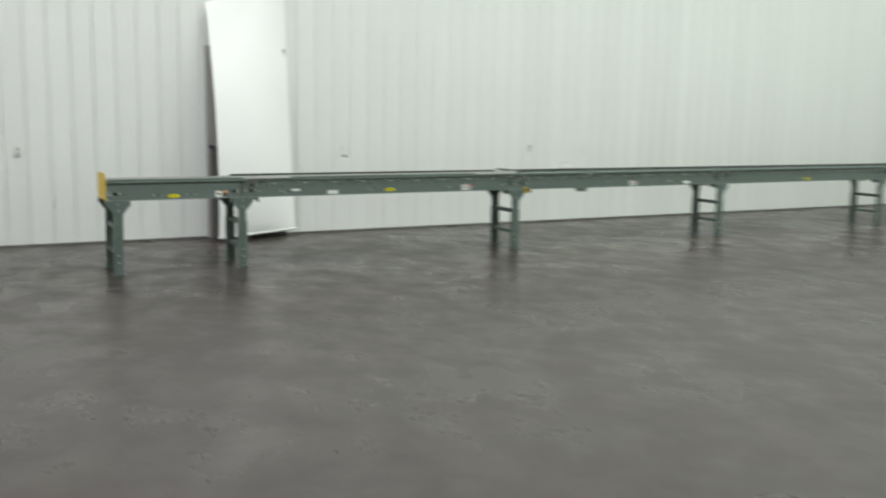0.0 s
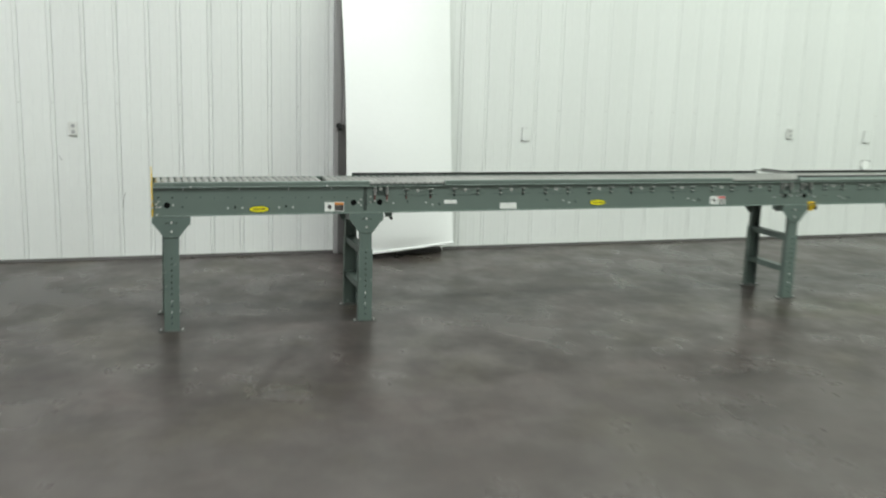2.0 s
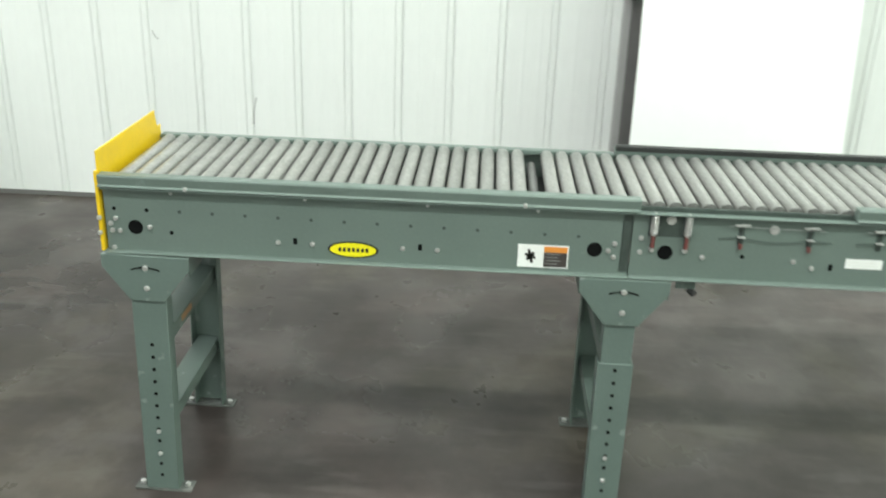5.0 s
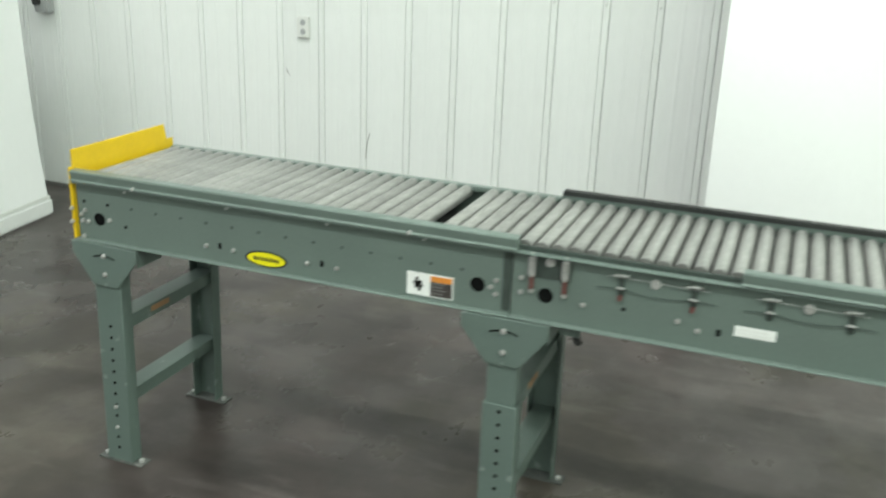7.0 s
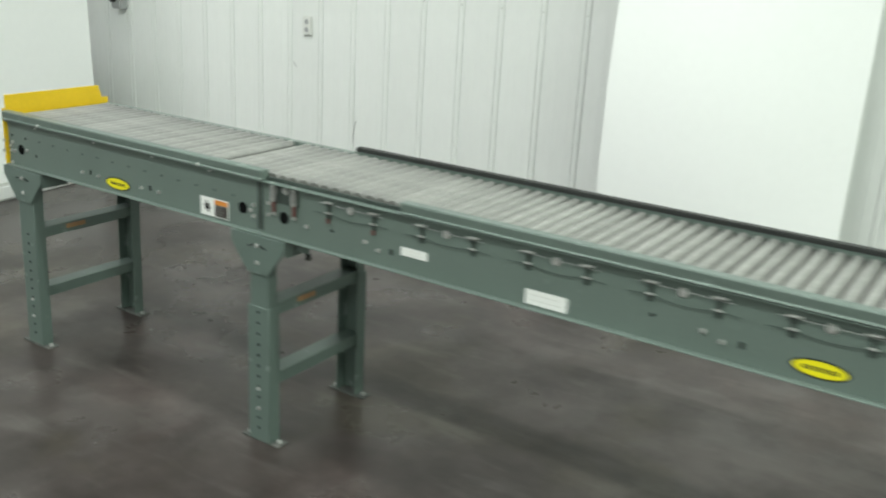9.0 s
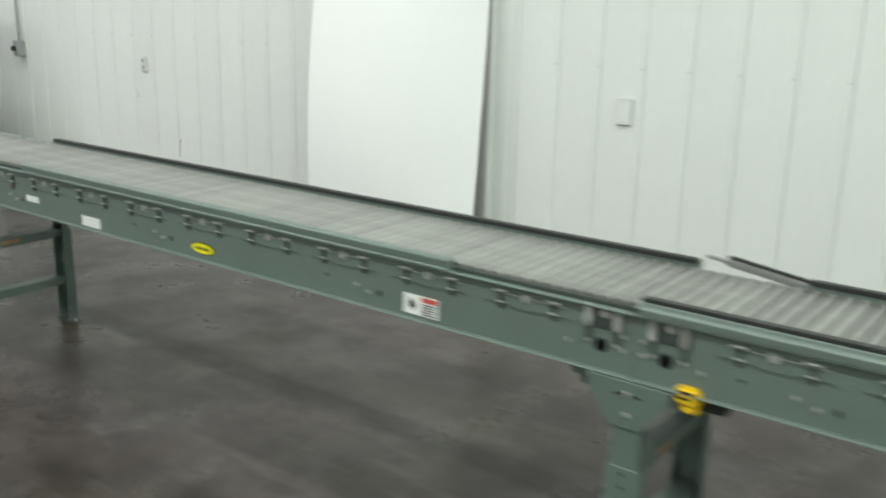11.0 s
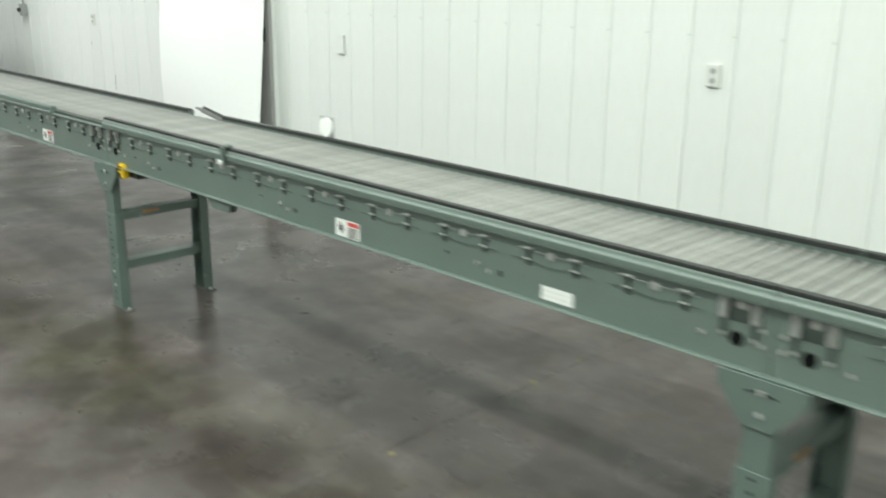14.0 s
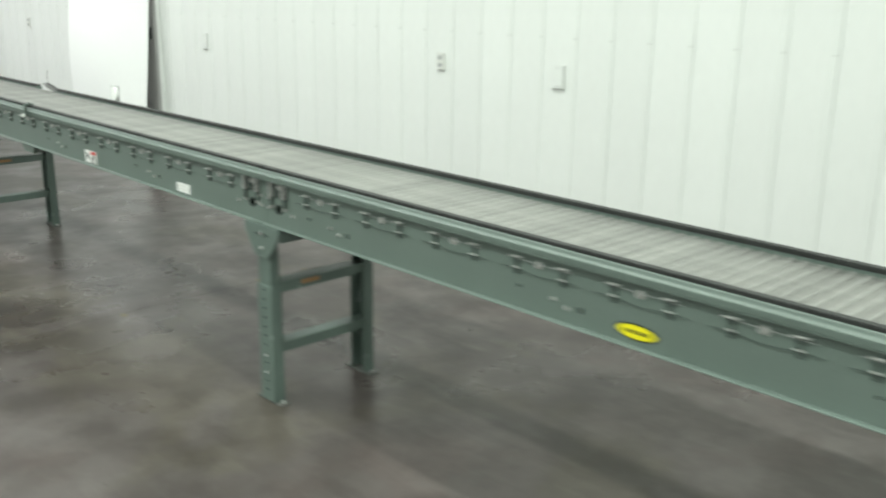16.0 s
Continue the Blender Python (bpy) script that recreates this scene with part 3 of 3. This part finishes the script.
# end section
end = thing("conveyor_section", "grey-green roller conveyor end section with galvanized rollers and yellow end stop", "conveyor", "conveyor sections")
section_frame(end, 0.0, J0)
xs = [0.03 + 0.0387 * i for i in range(31)]
gap = min(range(len(xs)), key=lambda i: abs(xs[i] - 1.0))
rollers(end, [x for i, x in enumerate(xs) if i != gap])
bm = bmesh.new()
rod(bm, (xs[gap], 0.012, 0.795), (xs[gap], WID - 0.012, 0.795), 0.012, 14)
part("drive_shaft", bm, SLOT, end, "dark sunken shaft in the roller gap")
bm = bmesh.new()
box(bm, xs[0] - 0.02, J0 - 0.01, 0.04, WID - 0.04, 0.70, 0.775, 0.004)
part("belt_pan", bm, BLACK, end, "dark drive belt below the rollers")
rail(end, -0.002, J0 + 0.012, -1, False)
bm = bmesh.new()
box(bm, 0.0, J0, WID - 0.024, WID + 0.006, 0.8265, 0.84, 0.003)
part("edge_strip", bm, GREEN, end)
for x in xs[::2]:
    put("axle_nut", NUT, end, x, WID - 0.024, 0.836)
# yellow stop plate bolted on the end
bm = bmesh.new()
prism(bm, [(0.0, 0.668), (0.425, 0.668), (0.425, 0.862), (0.398, 0.862), (0.385, 0.908), (0.0, 0.908)], -0.004, 0.0, 0.001)
bm.transform(Matrix.Rotation(radians(90), 4, "Z"))
bm.transform(Matrix.Translation((-0.008, 0, 0)))
box(bm, -0.0118, -0.004, -0.01, -0.0005, 0.668, 0.862, 0.001)
stop = part("end_stop", bm, YELLOW, end, "bright yellow sheet-metal end stop", False)
for x, z in ((-0.008, 0.752), (-0.01, 0.715), (0.013, 0.735), (0.026, 0.748), (0.034, 0.718), (0.016, 0.718), (0.105, 0.73), (0.016, 0.675)):
    put("bolt", BOLT, end, x, -0.0005 if x > 0 else -0.012, z)
for x in (0.071, 1.134):
    put("bore", BORE, end, x, 0, 0.728)
for i in range(15):
    put("small_hole", SMALL_HOLE if i < 2 else DIMPLE, end, 0.024 + 0.0765 * i, 0, 0.772 - 0.001 * i)
put("small_hole", SMALL_HOLE, end, 0.155, 0, 0.718)
for c in (0.445, 0.735):
    put("slot", SLOT_HOLE, end, c, 0, 0.712)
    for s in (-1, 1):
        put("bolt", BOLT, end, c + 0.04 * s, 0, 0.707)
for x in (0.2, 0.97):
    put("bolt", BOLT, end, x, -0.016, 0.831)
for x in (0.16, 0.47, 0.75, 1.0):
    put("bolt", BOLT, end, x, 0, 0.815).scale = (0.7, 0.7, 0.7)
for x, z in ((1.178, 0.745), (1.178, 0.712), (1.165, 0.727)):
    put("bolt", BOLT, end, x, 0, z)
bm = bmesh.new()
box(bm, J0 - 0.021, J0 - 0.0015, -0.0022, 0.0, ZB + 0.012, ZT - 0.008, 0.0008)
part("splice_plate", bm, GRIME_SHADE, end, "dark splice plate at the section joint")
oval_decal(end, 0.58, 0.698)
warning_decal(end, 1.018, 0.705, DECAL_O)


def spring_unit(sec, x, sleeve):
    put("nut", NUT, sec, x, -0.008, 0.822)
    put("spring", SPRING, sec, x, -0.01, 0.776)
    put("nut", NUT, sec, x, -0.008, 0.776)
    bm = bmesh.new()
    rod(bm, (x, -0.008, 0.743), (x, -0.008, 0.774), 0.0048, 10)
    part("sleeve", bm, sleeve, sec, "plastic spring sleeve")
    put("nut", NUT, sec, x, -0.004, 0.737)


bm = bmesh.new()
rod(bm, (0, -0.005, -0.042), (0, -0.005, 0.003), 0.0026, 8)
box(bm, -0.0065, 0.0065, -0.0022, 0.0, -0.044, -0.003, 0.0006)
HANGER = mesh_of(bm, "hanger", GRIME_SHADE, True)
bm = bmesh.new()
rod(bm, (0, -0.006, -0.008), (0, -0.006, 0.004), 0.0046, 10)
RED_TIP = mesh_of(bm, "red_tip", RED, True)
bm = bmesh.new()
for i in range(8):
    p, q = [Vector((0.1524 * a, -0.005, -0.008 * math.sin(math.pi * a))) for a in (i / 8, (i + 1) / 8)]
    rod(bm, p, q, 0.0009, 6)
rod(bm, (-0.05, -0.005, -0.003), (0, -0.005, 0), 0.0009, 6)
rod(bm, (0.1524, -0.005, 0), (0.2, -0.005, -0.003), 0.0009, 6)
TIE_ROD = mesh_of(bm, "tie_rod", GRIME_SHADE, True)
bm = bmesh.new()
rod(bm, (-0.03, -0.0065, 0.001), (0.185, -0.0065, -0.001), 0.0009, 8)
TOP_ROD = mesh_of(bm, "top_rod", DULLSTEEL, True)
bm = bmesh.new()
box(bm, -0.0165, 0.0165, -0.013, -0.002, -0.0012, 0.0012, 0.0006, Matrix.Rotation(radians(-3), 4, "Y"))
rod(bm, (0, -0.007, 0.0012), (0, -0.007, 0.0035), 0.003, 6)
CLIP = mesh_of(bm, "spring_clip", BRIGHT, True)
bm = bmesh.new()
box(bm, -0.009, 0.009, -0.011, -0.002, -0.0011, 0.0011, 0.0006, Matrix.Rotation(radians(3), 4, "Y"))
rod(bm, (0, -0.007, 0.0012), (0, -0.007, 0.0035), 0.0035, 6)
FLANGE_NUT = mesh_of(bm, "flange_nut", BRIGHT, True)


def middle_section(k, x0, x1, near, far, labels):
    sec = thing("conveyor_section", labels, "conveyor", "conveyor sections")
    section_frame(sec, x0, x1)
    count = int(round((x1 - x0) / PITCH))
    step = (x1 - x0) / count
    rollers(sec, [x0 + step * (i + 0.5) for i in range(count)])
    bm = bmesh.new()
    box(bm, x0 + 0.01, x1 - 0.01, 0.04, WID - 0.04, 0.70, 0.775, 0.004)
    part("belt_pan", bm, BLACK, sec, "dark drive belt below the rollers")
    for a, b_, cap in near:
        rail(sec, a, b_, -1, cap)
    for a, b_, cap in far:
        rail(sec, a, b_, 1, cap)
        # ledge coloured dark to paint in the gap's shade beside the rollers
        bm = bmesh.new()
        box(bm, a, b_, WID - 0.024, WID - 0.0115, 0.826, 0.836, 0.002)
        part("inner_ledge", bm, GRIME_SHADE, sec)
    # the lip's dark colour paints in the shade below the overhanging rail
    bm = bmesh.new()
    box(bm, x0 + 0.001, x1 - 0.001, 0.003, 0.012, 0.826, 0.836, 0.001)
    part("top_lip", bm, GRIME_SHADE, sec, "strip under the guard rail, coloured dark for its shade")
    for hx in (x0 + 0.079, x1 - 0.083):
        put("bore", BORE, sec, hx, 0, 0.729)
        spring_unit(sec, hx - 0.032, RED if k == 1 and hx < x0 + 1 else GRIME_SHADE)
        spring_unit(sec, hx + 0.043, RED if k == 1 and hx < x0 + 1 else GRIME_SHADE)
        put("carriage_bolt", BIGBOLT, sec, hx + 0.006, 0, 0.808)
        bm = bmesh.new()
        box(bm, hx - 0.043, hx + 0.054, -0.0015, 0.0, 0.768, 0.823, 0.0006)
        part("spring_bracket", bm, GRIME_SHADE, sec, "grimy plate behind the springs")
        s = 1 if hx < (x0 + x1) / 2 else -1
        for dx, z in ((-0.057, 0.762), (-0.057, 0.728), (0.085, 0.722)):
            put("bolt", BOLT, sec, hx + s * dx, 0, z)
    x = x0 + 0.243
    i = 0
    while x < x1 - 0.3:
        for dx in (0, 0.1524):
            put("spring_clip", CLIP, sec, x + dx, 0, 0.806)
            put("hanger", HANGER, sec, x + dx, 0, 0.802)
            put("flange_nut", FLANGE_NUT, sec, x + dx, 0, 0.777)
            if k == 1 and i == 0:
                put("red_tip", RED_TIP, sec, x + dx, 0, 0.757)
        put("carriage_bolt", BIGBOLT, sec, x + 0.072, 0, 0.796)
        put("top_rod", TOP_ROD, sec, x, 0, 0.801)
        put("tie_rod", TIE_ROD, sec, x, 0, 0.775)
        if i % 3 == 0:
            put("small_hole", SMALL_HOLE, sec, x + 0.01, 0, 0.728)
            put("bolt", BOLT, sec, x + 0.125, 0, 0.722)
            put("bolt", BOLT, sec, x + 0.168, 0, 0.708)
            put("slot", SLOT_HOLE, sec, x + 0.21, 0, 0.712)
        x += 0.3048
        i += 1
    return sec


J = [J0 + SEC * i for i in range(5)]
a = middle_section(1, J[0], J[1], [(1.7, 3.74, False)], [(J[0] + 0.002, J[1] - 0.02, True)], "grey-green powered roller conveyor section with spring hangers and white labels")
white_decal(a, 1.739, 0.724, 0.082, 0.023)
white_decal(a, 2.121, 0.694, 0.11, 0.037)
oval_decal(a, 2.741, 0.705)
warning_decal(a, 3.64, 0.707, DECAL_R)
b2 = middle_section(2, J[1], J[2], [(J[1] + 0.012, J[2] - 0.001, True)], [(4.52, J[2] - 0.001, True)], "grey-green powered roller conveyor section with black-topped rails and photo eye")
warning_decal(b2, 5.9, 0.703, DECAL_R)
white_decal(b2, 6.734, 0.698, 0.1, 0.036)
c = middle_section(3, J[2], J[3], [(J[2] + 0.001, J[3] - 0.001, True)], [(J[2] + 0.001, J[3] - 0.001, True)], "grey-green powered roller conveyor section with black-topped rails and badge")
oval_decal(c, 8.837, 0.703)
middle_section(4, J[3], J[4], [(J[3] + 0.001, J[4] - 0.001, True)], [(J[3] + 0.001, J[4] - 0.001, True)], "grey-green powered roller conveyor section with black-topped guard rails")

# the far rail's flared start
m = Matrix.Translation((4.52, WID + 0.002, 0.838)) @ Matrix.Rotation(radians(180 - 6), 4, "Z") @ Matrix.Rotation(radians(-5.5), 4, "Y")
bm = bmesh.new()
box(bm, 0.0, 0.22, -0.014, 0.014, -0.009, 0.01, 0.004, m)
box(bm, 0.2, 0.275, -0.004, 0.013, -0.003, 0.003, 0.001, m)
fl = part("flared_rail", bm, SLOT, b2, "grey guard rail end bent outwards with a thin tongue")
bm = bmesh.new()
box(bm, 0.002, 0.22, -0.012, 0.006, 0.0095, 0.0165, 0.003, m)
part("wear_strip", bm, BLACK, fl, "black plastic strip on top of the rail")

# photo eye and its reflector across the rollers
eye = thing("photo_eye", "small photo eye with white housing clamped on the guard rail", "sensor", "", 5.235, -0.02, 0.855)
bm = bmesh.new()
box(bm, -0.012, 0.012, -0.002, 0.034, 0.017, 0.021, 0.0015)
box(bm, -0.012, 0.012, -0.012, -0.006, -0.045, 0.008, 0.0015)
box(bm, -0.012, 0.012, -0.012, 0.0, 0.006, 0.02, 0.0015)
part("clamp", bm, GREEN2, eye)
bm = bmesh.new()
box(bm, -0.018, 0.013, -0.022, -0.0145, -0.044, -0.025, 0.003)
part("cable_gland", bm, PLATE, eye, "small white plastic housing")
bm = bmesh.new()
box(bm, -0.009, 0.009, 0.0, 0.02, 0.0205, 0.03, 0.003)
part("sensor_head", bm, BOXGREY, eye)
refl = thing("reflector", "round white reflector on a small square bracket", "reflector", "", 5.232, WID + 0.012, 0.895)
bm = bmesh.new()
box(bm, -0.042, 0.042, 0.006, 0.009, -0.045, 0.04, 0.001)
part("bracket", bm, DULL_PLATE, refl, "dull grey square bracket")
bm = bmesh.new()
rod(bm, (0, 0.006, 0), (0, -0.004, 0), 0.037, 28)
part("lens", bm, DECAL_W, refl, "round white lens")


# ---- stands ----
def stand(plain):
    s = thing("conveyor_stand", "grey-green one-piece H-shaped steel stand under the conveyor end" if plain else "grey-green telescoping H-shaped steel stand with two cross braces", "conveyor stand", "conveyor stands")
    for y0, d in ((-0.018, 1), (WID + 0.018, -1)):
        def yy(a, b_):
            return sorted((y0 + d * a, y0 + d * b_))
        def cee(w, a, b_, t=0.004):
            return [(x, y0 + d * y) for x, y in ((-w, a), (w, a), (w, b_), (w - t, b_), (w - t, a + t), (-w + t, a + t), (-w + t, b_), (-w, b_))]
        if not plain:
            bm = bmesh.new()
            extrude(bm, cee(0.036, 0.004, 0.042), ZB - 0.341, "z", 0.34)
            part("upper_leg", bm, GREEN2, s)
        bm = bmesh.new()
        extrude(bm, cee(0.042, -0.0005 if not plain else 0.0038, 0.045), 0.439 if not plain else 0.62, "z", 0.006)
        lower = part("lower_leg", bm, GREEN2, s)
        if d > 0:
            for i in range(12):
                put("adjusting_hole", SMALL_HOLE, lower, 0, y0 + (-0.0006 if not plain else 0.0037), 0.428 - 0.0345 * i)
            for z in (0.18, 0.115):
                put("bolt", BOLT, lower, 0, y0 + (-0.001 if not plain else 0.0035), z)
        bm = bmesh.new()
        prism(bm, [(-0.104, ZB - 0.002), (0.104, ZB - 0.002), (0.104, 0.632), (0.04, 0.548), (-0.04, 0.548), (-0.104, 0.632)], *yy(-0.0035, 0.0035), 0.001)
        g = part("gusset_plate", bm, GREEN2, s)
        bm = bmesh.new()
        extrude(bm, [(-0.103, 0.622), (-0.1, 0.622), (-0.1, ZB - 0.006), (0.1, ZB - 0.006), (0.1, 0.615), (0.103, 0.615), (0.103, ZB - 0.002), (-0.103, ZB - 0.002)], d * 0.1, "y", y0 + d * 0.004, 0.0006)
        part("gusset_flange", bm, GREEN2, g)
        if d > 0:
            for x, z in ((0.0, 0.634), (0.001, 0.582)):
                put("bolt", BIGBOLT, g, x, y0 - 0.0035, z).scale = (0.64, 0.8, 0.64)
            bm = bmesh.new()
            for i in range(8):
                a0, a1 = -0.034 + 0.0085 * i, -0.034 + 0.0085 * (i + 1)
                rod(bm, (a0, y0 - 0.003, 0.635 - 6 * a0 * a0), (a1, y0 - 0.003, 0.635 - 6 * a1 * a1), 0.0022, 6)
            part("curved_slot", bm, HOLE, g, "dark curved slot", False)
        bm = bmesh.new()
        box(bm, -0.074, 0.074, *yy(0.001, 0.046), 0.0, 0.0055, 0.001)
        foot = part("foot_plate", bm, DIRTY, s, "dirty grey-green foot plate")
        for sx in (-1, 1):
            bm = bmesh.new()
            rod(bm, (sx * 0.059, y0 + d * 0.024, 0.005), (sx * 0.059, y0 + d * 0.024, 0.013), 0.0075, 6)
            part("anchor_bolt", bm, STEEL, foot, "zinc anchor bolt")
    for z in (0.432, 0.206):
        bm = bmesh.new()
        extrude(bm, [(-0.03, z - 0.02), (-0.026, z - 0.02), (-0.026, z + 0.014), (0.026, z + 0.014), (0.026, z - 0.02), (0.03, z - 0.02), (0.03, z + 0.018), (-0.03, z + 0.018)], WID + 0.012, "y", -0.006)
        part("cross_brace", bm, GREEN2, s)
    bm = bmesh.new()
    box(bm, 0.0302, 0.0312, 0.12, 0.2, 0.427, 0.443)
    part("orange_label", bm, FADED, s, "small faded orange label on the brace", False)
    return s


first = stand(True)
first.matrix_world = pose(0.081, 0, 0, 0, 1.0)
second = stand(False)
for x in (J[1] + 0.002, J[2] - 0.005, J[3] - 0.002, J[4] - 0.06):
    copy_thing(second, pose(x, 0, 0))
second.matrix_world = pose(J[0] - 0.006, 0, 0)


def hanging_clip(x):
    o = thing("bracket", "small dark bracket hanging under the conveyor channel", "bracket", "brackets under the conveyor", x, 0.012, ZB)
    bm = bmesh.new()
    box(bm, -0.025, 0.02, 0.0, 0.004, -0.03, 0.0, 0.001)
    box(bm, -0.025, 0.02, 0.0, 0.03, -0.004, -0.0005, 0.001)
    part("angle", bm, GREEN2, o)
    bm = bmesh.new()
    rod(bm, (0.008, 0.01, -0.035), (0.02, -0.002, -0.042), 0.008, 10)
    part("knob", bm, BLACK, o, "small black knob")


hanging_clip(1.355)
hanging_clip(4.12)

valve = thing("air_valve", "black air valve box with a yellow tag under the conveyor", "valve", "", 4.404, 0.0, ZB)
bm = bmesh.new()
box(bm, -0.03, 0.075, 0.02, 0.2, -0.042, -0.0005, 0.005)
part("body", bm, BLACK, valve)
bm = bmesh.new()
box(bm, -0.03, 0.024, -0.018, 0.019, -0.024, 0.02, 0.007)
box(bm, -0.018, 0.02, -0.012, 0.015, -0.044, -0.02, 0.006)
tag = part("yellow_tag", bm, YELLOW, valve, "bright yellow plastic tag with dark marks")
bm = bmesh.new()
for i in range(2):
    box(bm, -0.02, 0.014 - 0.008 * i, -0.0205, -0.0185, 0.006 - 0.014 * i, 0.012 - 0.014 * i)
part("tag_bars", bm, DECAL_K, tag, "", False)


hang = thing("hanging_plate", "small grey-green plate box hanging under the conveyor channel", "bracket", "", 5.157, 0.0, ZB)
bm = bmesh.new()
prism(bm, [(-0.085, -0.0005), (0.085, -0.0005), (0.058, -0.042), (-0.058, -0.042)], -0.004, 0.03, 0.002)
part("plate", bm, GREEN, hang)
bm = bmesh.new()
box(bm, -0.08, 0.08, -0.0062, -0.0042, -0.002, 0.004, 0.0006)
part("flange", bm, STEEL, hang, "bright bent edge of the plate")


# ---- wall liner panels, last ----
SEAM = 0.2292


def liner_mesh(deep):
    """One liner panel: a flat face with shallow ribs and a batten strip between two grooves at its joint."""
    g = 0.007 if deep else 0.003
    w = 0.0 if deep else 0.006
    prof = [(0.0, 0.012), (0.0, 0.003), (0.004 + w, 0.0), (0.068, 0.0), (0.074, -0.001), (0.082, -0.001), (0.088, 0.0), (0.141, 0.0), (0.147, -0.001), (0.155, -0.001), (0.161, 0.0),
            (SEAM - 0.036 - w, 0.0), (SEAM - 0.0335, g), (SEAM - 0.0315, g), (SEAM - 0.029 + w, -0.002), (SEAM - 0.007 - w, -0.002), (SEAM - 0.003, g * 0.7), (SEAM - 0.002, 0.012)]
    bm = bmesh.new()
    lo = [bm.verts.new((x, y, 0.024)) for x, y in prof]
    hi = [bm.verts.new((x, y, H - 0.002)) for x, y in prof]
    for i in range(len(prof) - 1):
        bm.faces.new((lo[i], lo[i + 1], hi[i + 1], hi[i]))
    bm.faces.new(hi)
    bm.faces.new(list(reversed(lo)))
    return mesh_of(bm, "liner_panel", WALL)


LINER, TIGHT_LINER = liner_mesh(True), liner_mesh(False)
bm = bmesh.new()
rod(bm, (0, 0.001, 0), (0, -0.0012, 0), 0.006, 10)
rod(bm, (0, -0.001, 0), (0, -0.004, 0), 0.0042, 6)
SCREW = mesh_of(bm, "screw", PAINTED, True)
n0 = int((-0.662 - X0) / SEAM)
x = -0.662 - n0 * SEAM
while x < X1 - SEAM:
    put("liner_panel", LINER if x < DX1 else TIGHT_LINER, wall_north, x, WY, 0.0)
    if -1.5 < x < 12.5 and not DX0 - 0.3 < x < DX1:
        for z in (1.205, 2.42):
            put("screw", SCREW, wall_north, x + SEAM - 0.018, WY - 0.002, z)
    x += SEAM
